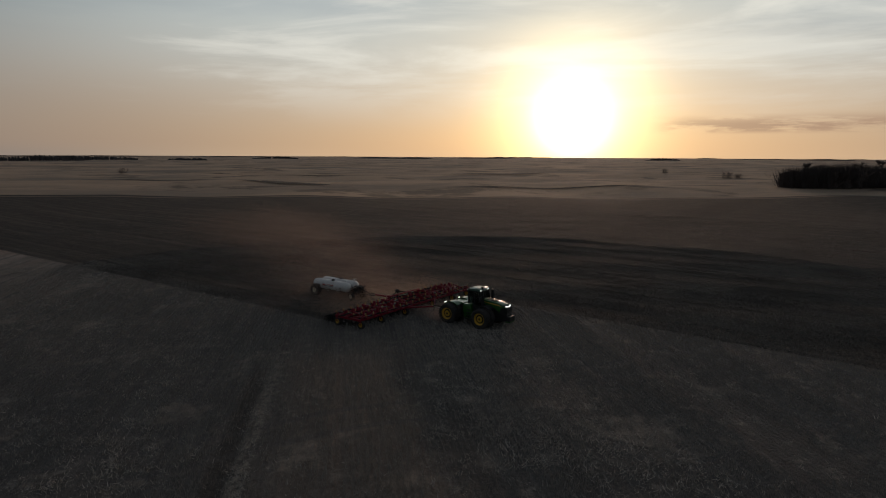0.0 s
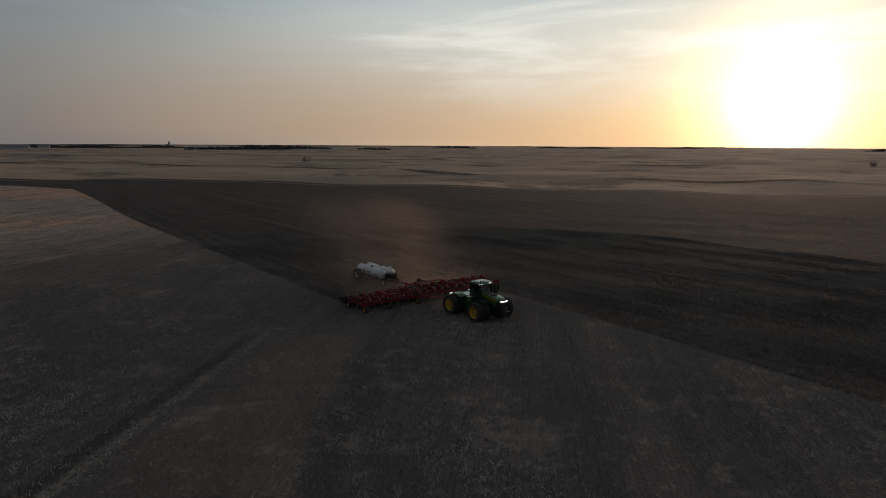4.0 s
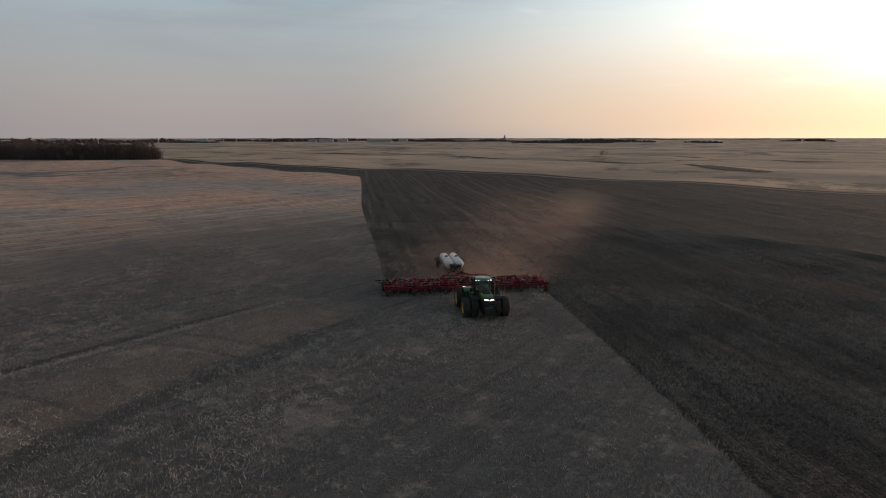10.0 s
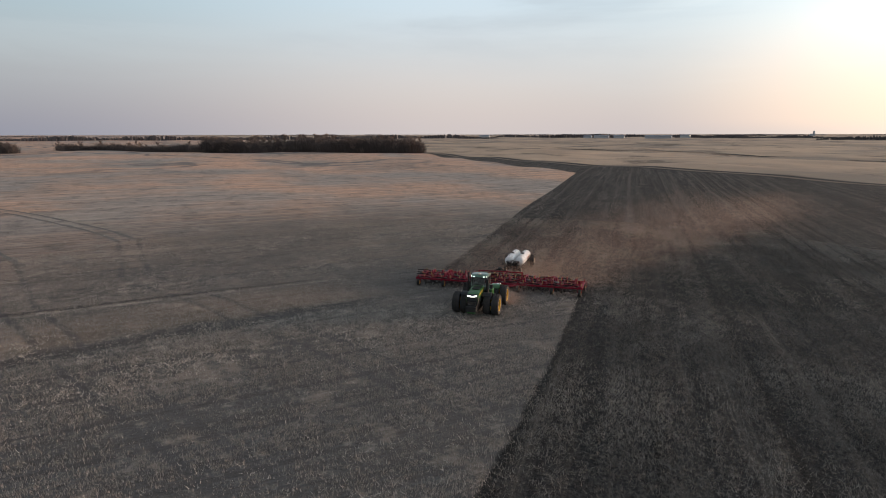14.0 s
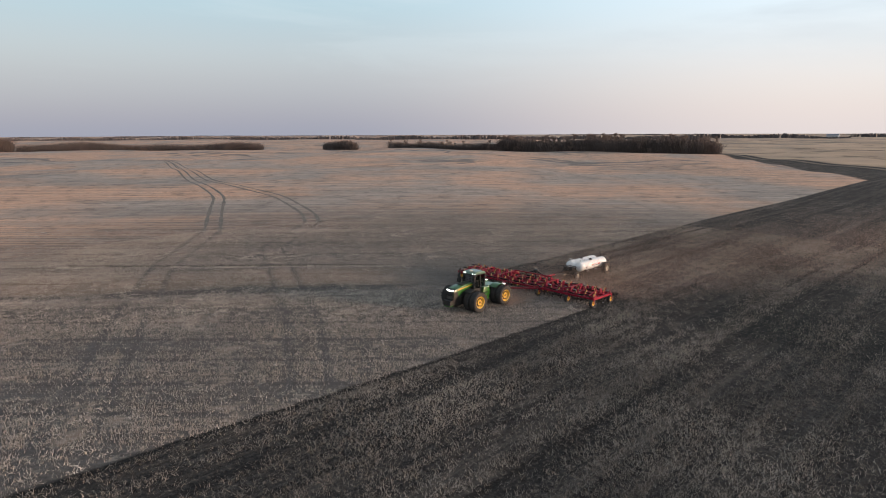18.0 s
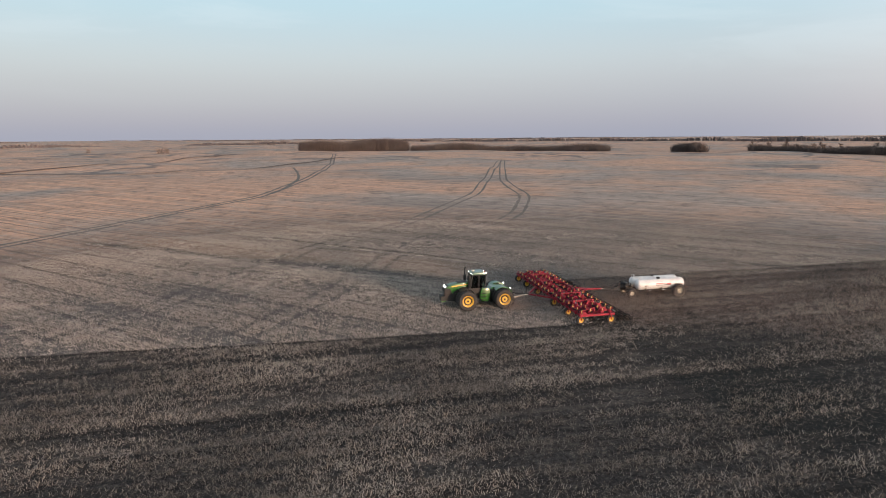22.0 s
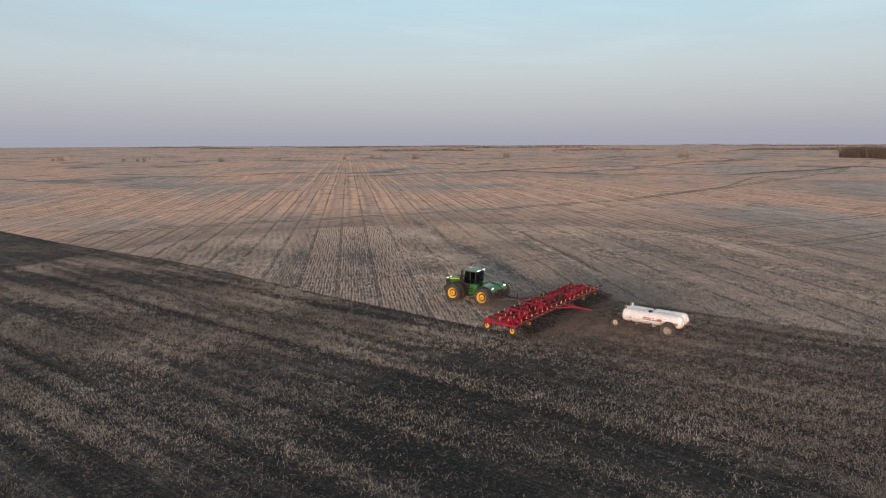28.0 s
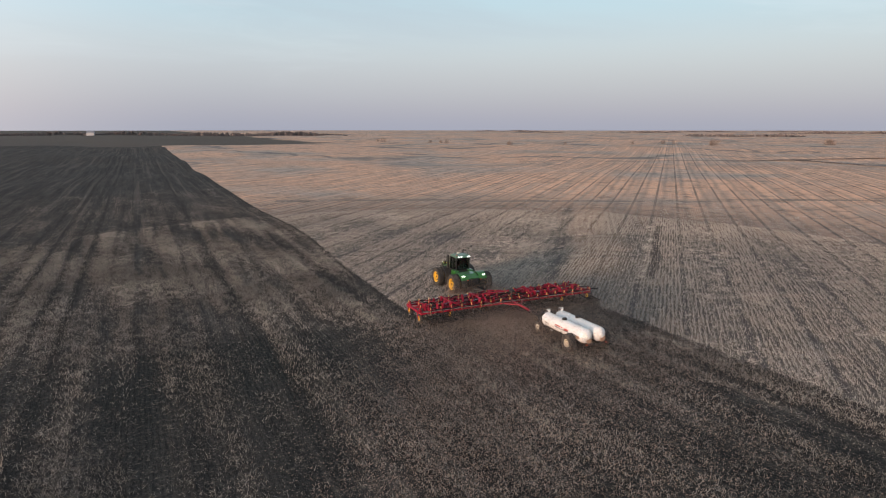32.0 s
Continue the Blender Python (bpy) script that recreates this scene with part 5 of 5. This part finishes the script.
WOOD = "bare brown poplar in a field-side bluff"
belt([(150, -425), (230, -415), (345, -418)], 34, 130, 1.3, KINDS, WOOD, "trees of the bluff")
belt([(345, -418), (520, -430)], 26, 26, 0.85, KINDS, WOOD, "trees of the bluff")
belt([(470, -340), (530, -350)], 26, 18, 0.95, KINDS, WOOD, "trees of the bluff")
belt([(-327, -14), (-345, 15), (-362, 42)], 14, 22, 1.2, KINDS, "bare poplar standing dark against the sunset", "trees by the grassland")
belt([(-362, 46), (-378, 84), (-395, 130)], 16, 14, 0.9, KINDS, "bare poplar standing dark against the sunset", "trees by the grassland")
UNDER = "low bare brown brush filling the foot of the woods"
for line, depth, count in (([(150, -424), (230, -414), (345, -417)], 16, 60), ([(345, -417), (520, -429)], 14, 22), ([(470, -340), (530, -350)], 16, 16), ([(-325, -18), (-344, 15), (-378, 84)], 10, 26)):
    belt(line, depth, count, 1.35, SHRUBS, UNDER, "brush under the trees", "bush", "bush")
BUSH = "low bare brown bush standing alone in stubble"
for x, y, s in ((500, 412, 1.15), (503, 416, 1.0), (480, 446, 0.8), (470, 452, 0.9), (445, 470, 0.8), (590, 350, 1.2), (594, 354, 1.0), (322, 520, 0.9), (326, 524, 0.8), (292, 605, 0.9), (286, 610, 0.9), (278, 622, 0.8), (245, 690, 1.0), (240, 696, 0.9), (380, 500, 0.7), (640, 160, 1.2), (646, 166, 1.0), (700, 250, 1.1), (-480, -82, 1.0), (-487, -76, 0.9), (-590, -165, 1.0), (-205, -470, 0.8)):
    plant(x, y, random.choice(SHRUBS), s * 1.25, "bush", BUSH, "bush", "lone bushes")


# ---- brushwood that fills the bluffs and makes up the shelter belt
def brush(name, line, depth, count, tall, label):
    """Bare stems, each a fan of five thin shoots."""
    pts = np.array(line, float)
    cum = np.concatenate([[0], np.cumsum(np.hypot(*np.diff(pts, axis=0).T))])
    d = rng.random(count) * cum[-1]
    x, y = np.interp(d, cum, pts[:, 0]), np.interp(d, cum, pts[:, 1])
    out, r = rng.random(count) * depth, np.hypot(x, y)
    x, y = x + x / r * out + rng.normal(0, 2, count), y + y / r * out + rng.normal(0, 2, count)
    crown = np.abs(np.sin(d * 0.09 + 2.4 * np.sin(d * 0.037) + out * 0.2))
    h = tall * (0.5 + 0.2 * np.sin(d * 0.06) * np.sin(d * 0.023 + 1) + 0.32 * crown + 0.25 * rng.random(count)) * np.where(rng.random(count) < 0.35, 0.5, 1.0)
    z = height(x, y) - 0.2
    verts = np.zeros((count, 5, 3, 3))
    for b in range(5):
        a = rng.random(count) * math.pi
        w = h * rng.uniform(0.007, 0.02, count)
        low, long = h * rng.uniform(0.0, 0.4, count), h * rng.uniform(0.55, 1.0, count)
        tx, ty = x + rng.normal(0, 0.26, count) * h, y + rng.normal(0, 0.26, count) * h
        verts[:, b, 0] = np.stack([x - np.cos(a) * w, y - np.sin(a) * w, z + low * 0.4], -1)
        verts[:, b, 1] = np.stack([x + np.cos(a) * w, y + np.sin(a) * w, z + low * 0.4], -1)
        verts[:, b, 2] = np.stack([tx, ty, z + long], -1)
    bulk(name, verts.reshape(-1, 3), np.arange(count * 15).reshape(-1, 3), BRUSH, label, "brushwood")


brush("shelter_belt", [(711, -100), (712, -40), (700, 22)], 44, 20000, 14.5, "tall shelter belt of bare brown poplars and willow")
brush("shelter_belt", [(580, -300), (660, -215), (707, -108)], 34, 14000, 9.0, "lower shelter belt of bare brown willow brush")
brush("brushwood", [(150, -424), (230, -414), (345, -417)], 34, 22000, 12.0, "bare brown brushwood filling the poplar bluff")
brush("brushwood", [(345, -417), (520, -429)], 22, 7000, 7.5, "bare brown brushwood between the bluff trees")
brush("brushwood", [(470, -340), (530, -350)], 26, 6000, 9.5, "bare brown brushwood filling a small bluff")
brush("brushwood", [(-322, -20), (-338, 0), (-358, 38)], 16, 10000, 11.5, "bare dark brushwood filling a grove")
brush("brushwood", [(-366, 50), (-378, 84), (-395, 130)], 14, 6000, 8.5, "bare dark brushwood beside the grove")


# ---- woods on the skyline
def far_woods():
    """Clumps of bare wood ringed along the horizon, ragged along the top."""
    vs, fs = [], []

    def stem(x, y, w, h):
        base = len(vs)
        z = float(height(np.float64(x), np.float64(y))) - 1
        for turn in (0.0, 1.57):
            a = rng.uniform(0, 1.5) + turn
            c, q = math.cos(a) * w, math.sin(a) * w
            lean, cut = rng.uniform(-0.3, 0.3), rng.uniform(0.45, 0.8)
            vs.extend([(x - c * 0.7, y - q * 0.7, z), (x + c * 0.7, y + q * 0.7, z), (x + c, y + q, z + h * cut), (x - c, y - q, z + h * cut * rng.uniform(0.8, 1.1)), (x + c * lean, y + q * lean, z + h)])
        for k in (base, base + 5):
            fs.extend([(k, k + 1, k + 2), (k, k + 2, k + 3), (k + 3, k + 2, k + 4)])

    def stand(bearing, dist, length, h, depth=40):
        c, s = math.cos(bearing), math.sin(bearing)
        wave = rng.uniform(0, 6)
        for k in range(max(10, int(length / 1.1))):
            along, back = rng.uniform(-0.5, 0.5) * length, rng.uniform(0, depth)
            edge = (1 - (abs(along) / length * 2) ** 4 * 0.6) * (0.82 + 0.18 * math.sin(along * 0.035 + wave))
            stem(c * (dist + back) - s * along, s * (dist + back) + c * along, rng.uniform(1.5, 4.0), h * edge * rng.uniform(0.6, 1.05))

    for b, dist, length, h in ((-139, 2600, 330, 9), (-128.5, 2300, 160, 11), (-114, 1700, 190, 13), (-109, 1500, 240, 13), (-121, 1700, 90, 11), (-163, 2400, 120, 11), (-100, 1900, 420, 10), (-92, 2300, 600, 11), (-84, 2000, 420, 13),
                               (-70, 1700, 500, 13), (-58, 1500, 500, 12), (-46, 1500, 500, 13), (-34, 1700, 500, 12), (-22, 1900, 600, 11), (-10, 2000, 500, 10), (5, 1500, 330, 9), (22, 1500, 240, 9), (30, 2300, 500, 10), (38.5, 1400, 230, 9), (47, 2600, 300, 8),
                               (56, 2400, 200, 8), (81, 1400, 380, 12), (90, 1500, 260, 11), (98, 1600, 300, 10)):
        stand(radians(b), dist, length, h)
    for k in range(90):
        stand(rng.uniform(-math.pi, math.pi), rng.uniform(3000, 4600), rng.uniform(120, 520), rng.uniform(4, 8), 60)
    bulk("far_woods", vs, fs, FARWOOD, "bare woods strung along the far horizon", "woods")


far_woods()


# ---- farmsteads and a grain elevator far off
def shed(x, y, w, l, h, turn):
    ob = tagged(new("farm_shed"), "pale metal farm shed far off on the plain", "shed", "farm sheds")
    ob.matrix_basis = pose(x, y, float(height(np.float64(x), np.float64(y))) - 0.3, 0, 0, turn)
    part("wall", Mesh().prism([(-w / 2, 0), (-w / 2, h), (0, h + w * 0.16), (w / 2, h), (w / 2, 0)], -l / 2, l / 2), SHED_WALL, ob)
    part("roof", Mesh().prism([(-w / 2 - 0.5, h), (0, h + w * 0.2), (w / 2 + 0.5, h), (w / 2 + 0.5, h + 0.4), (0, h + w * 0.2 + 0.4), (-w / 2 - 0.5, h + 0.4)], -l / 2 - 0.6, l / 2 + 0.6), SHED_ROOF, ob)
    part("door", Mesh().box((-l / 2 - 0.1, 0, h * 0.4), (0.2, w * 0.4, h * 0.8)), SHED_ROOF, ob)


for b, d, l in ((-87.5, 1800, 40), (-86.3, 1820, 22), (-92.7, 1750, 46), (-91.6, 1790, 24), (-89, 1900, 30), (-94.5, 1900, 26), (94.5, 1500, 14), (-77, 2000, 30)):
    shed(d * math.cos(radians(b)), d * math.sin(radians(b)), 14, l, 6, b + 80)


def elevator():
    d, b = 2900, radians(-103.8)
    ob = tagged(new("grain_elevator"), "tall pale grain elevator on the skyline", "grain elevator")
    ob.matrix_basis = pose(d * math.cos(b), d * math.sin(b), -1, 0, 0, 20) @ Matrix.Diagonal((0.6, 0.6, 0.62, 1))
    part("tower", Mesh().prism([(-5, 0), (-5, 20), (-3, 24), (-3, 31), (0, 34), (3, 31), (3, 24), (5, 20), (5, 0)], -5, 5), SHED_WALL, ob)
    part("annex", Mesh().prism([(-9, 0), (-9, 11), (0, 15), (9, 11), (9, 0)], 5, 26), SHED_WALL, ob)
    part("annex_roof", Mesh().prism([(-9.5, 11), (0, 15.2), (9.5, 11), (9.5, 11.6), (0, 16), (-9.5, 11.6)], 5, 26.5), SHED_ROOF, ob)


elevator()


# ---- dust lifted by the harrow
def make_dust():
    n = 780000
    s = np.where(rng.random(n) < 0.65, rng.exponential(11.0, n), rng.uniform(0, 95, n))
    x0 = np.where(rng.random(n) < 0.55, rng.normal(-4.2, 2.6, n), rng.uniform(-8.8, 8.4, n))
    spread = 0.6 + 0.1 * s
    x = x0 - 0.42 * s + rng.normal(0, 1, n) * spread
    y = -11.2 - 0.86 * s + rng.normal(0, 1, n) * (1.2 + 0.03 * s)
    swirl = np.sin(s * 0.21 + x0 * 0.5) * np.sin(y * 0.17 + x * 0.13) + 0.6 * np.sin(x * 0.33 + s * 0.11)
    z = np.minimum(np.abs(rng.normal(0, 1, n)), 1.9) * np.minimum(0.2 + 0.15 * s, 3.2) * (1 + 0.4 * swirl) + 0.05
    z = np.where(z > 5, 5 * rng.random(n), z)
    keep = (rng.random(n) < np.clip(0.6 + 0.5 * swirl, 0.1, 1)) & (s < 95)
    x, y, z, s = x[keep], y[keep], z[keep], s[keep]
    # low haze that hangs behind the bar
    k = 150000
    hx, hy = rng.normal(-1.5, 5.0, k), -11.5 - rng.exponential(7.0, k)
    hz = np.abs(rng.normal(0, 0.7, k)) + 0.04
    x, y, z, s = np.concatenate([x, hx]), np.concatenate([y, hy]), np.concatenate([z, hz]), np.concatenate([s, np.full(k, 6.0)])
    # what the tractor's wheels throw up
    m = 130000
    wx = np.where(rng.random(m) < 0.5, -1.6, 1.6) + rng.normal(0, 0.8, m)
    wy = -1.8 - rng.exponential(2.8, m)
    x, y = np.concatenate([x, wx - 0.1 * (-wy)]), np.concatenate([y, wy])
    z, s = np.concatenate([z, np.abs(rng.normal(0, 0.55, m)) + 0.03]), np.concatenate([s, np.zeros(m)])
    n = len(x)
    size = (0.0088 + 0.0003 * np.minimum(s, 45)) * rng.uniform(0.7, 1.3, n)
    corner = np.array([(1.2, 0, 0.3), (-0.6, 1.0, 0.0), (-0.6, -0.6, -0.3)])
    turn = rng.normal(0, 0.8, (n, 3, 3))
    verts = np.stack([x, y, z + height(x, y)], -1)[:, None] + (corner[None] + turn) * size[:, None, None]
    face = np.array([(0, 1, 2)])
    bulk("dust_plume", verts.reshape(-1, 3), (np.arange(n)[:, None, None] * 3 + face[None]).reshape(-1, 3), DUST, "brown dust drifting up behind the cultivator", "dust")


make_dust()
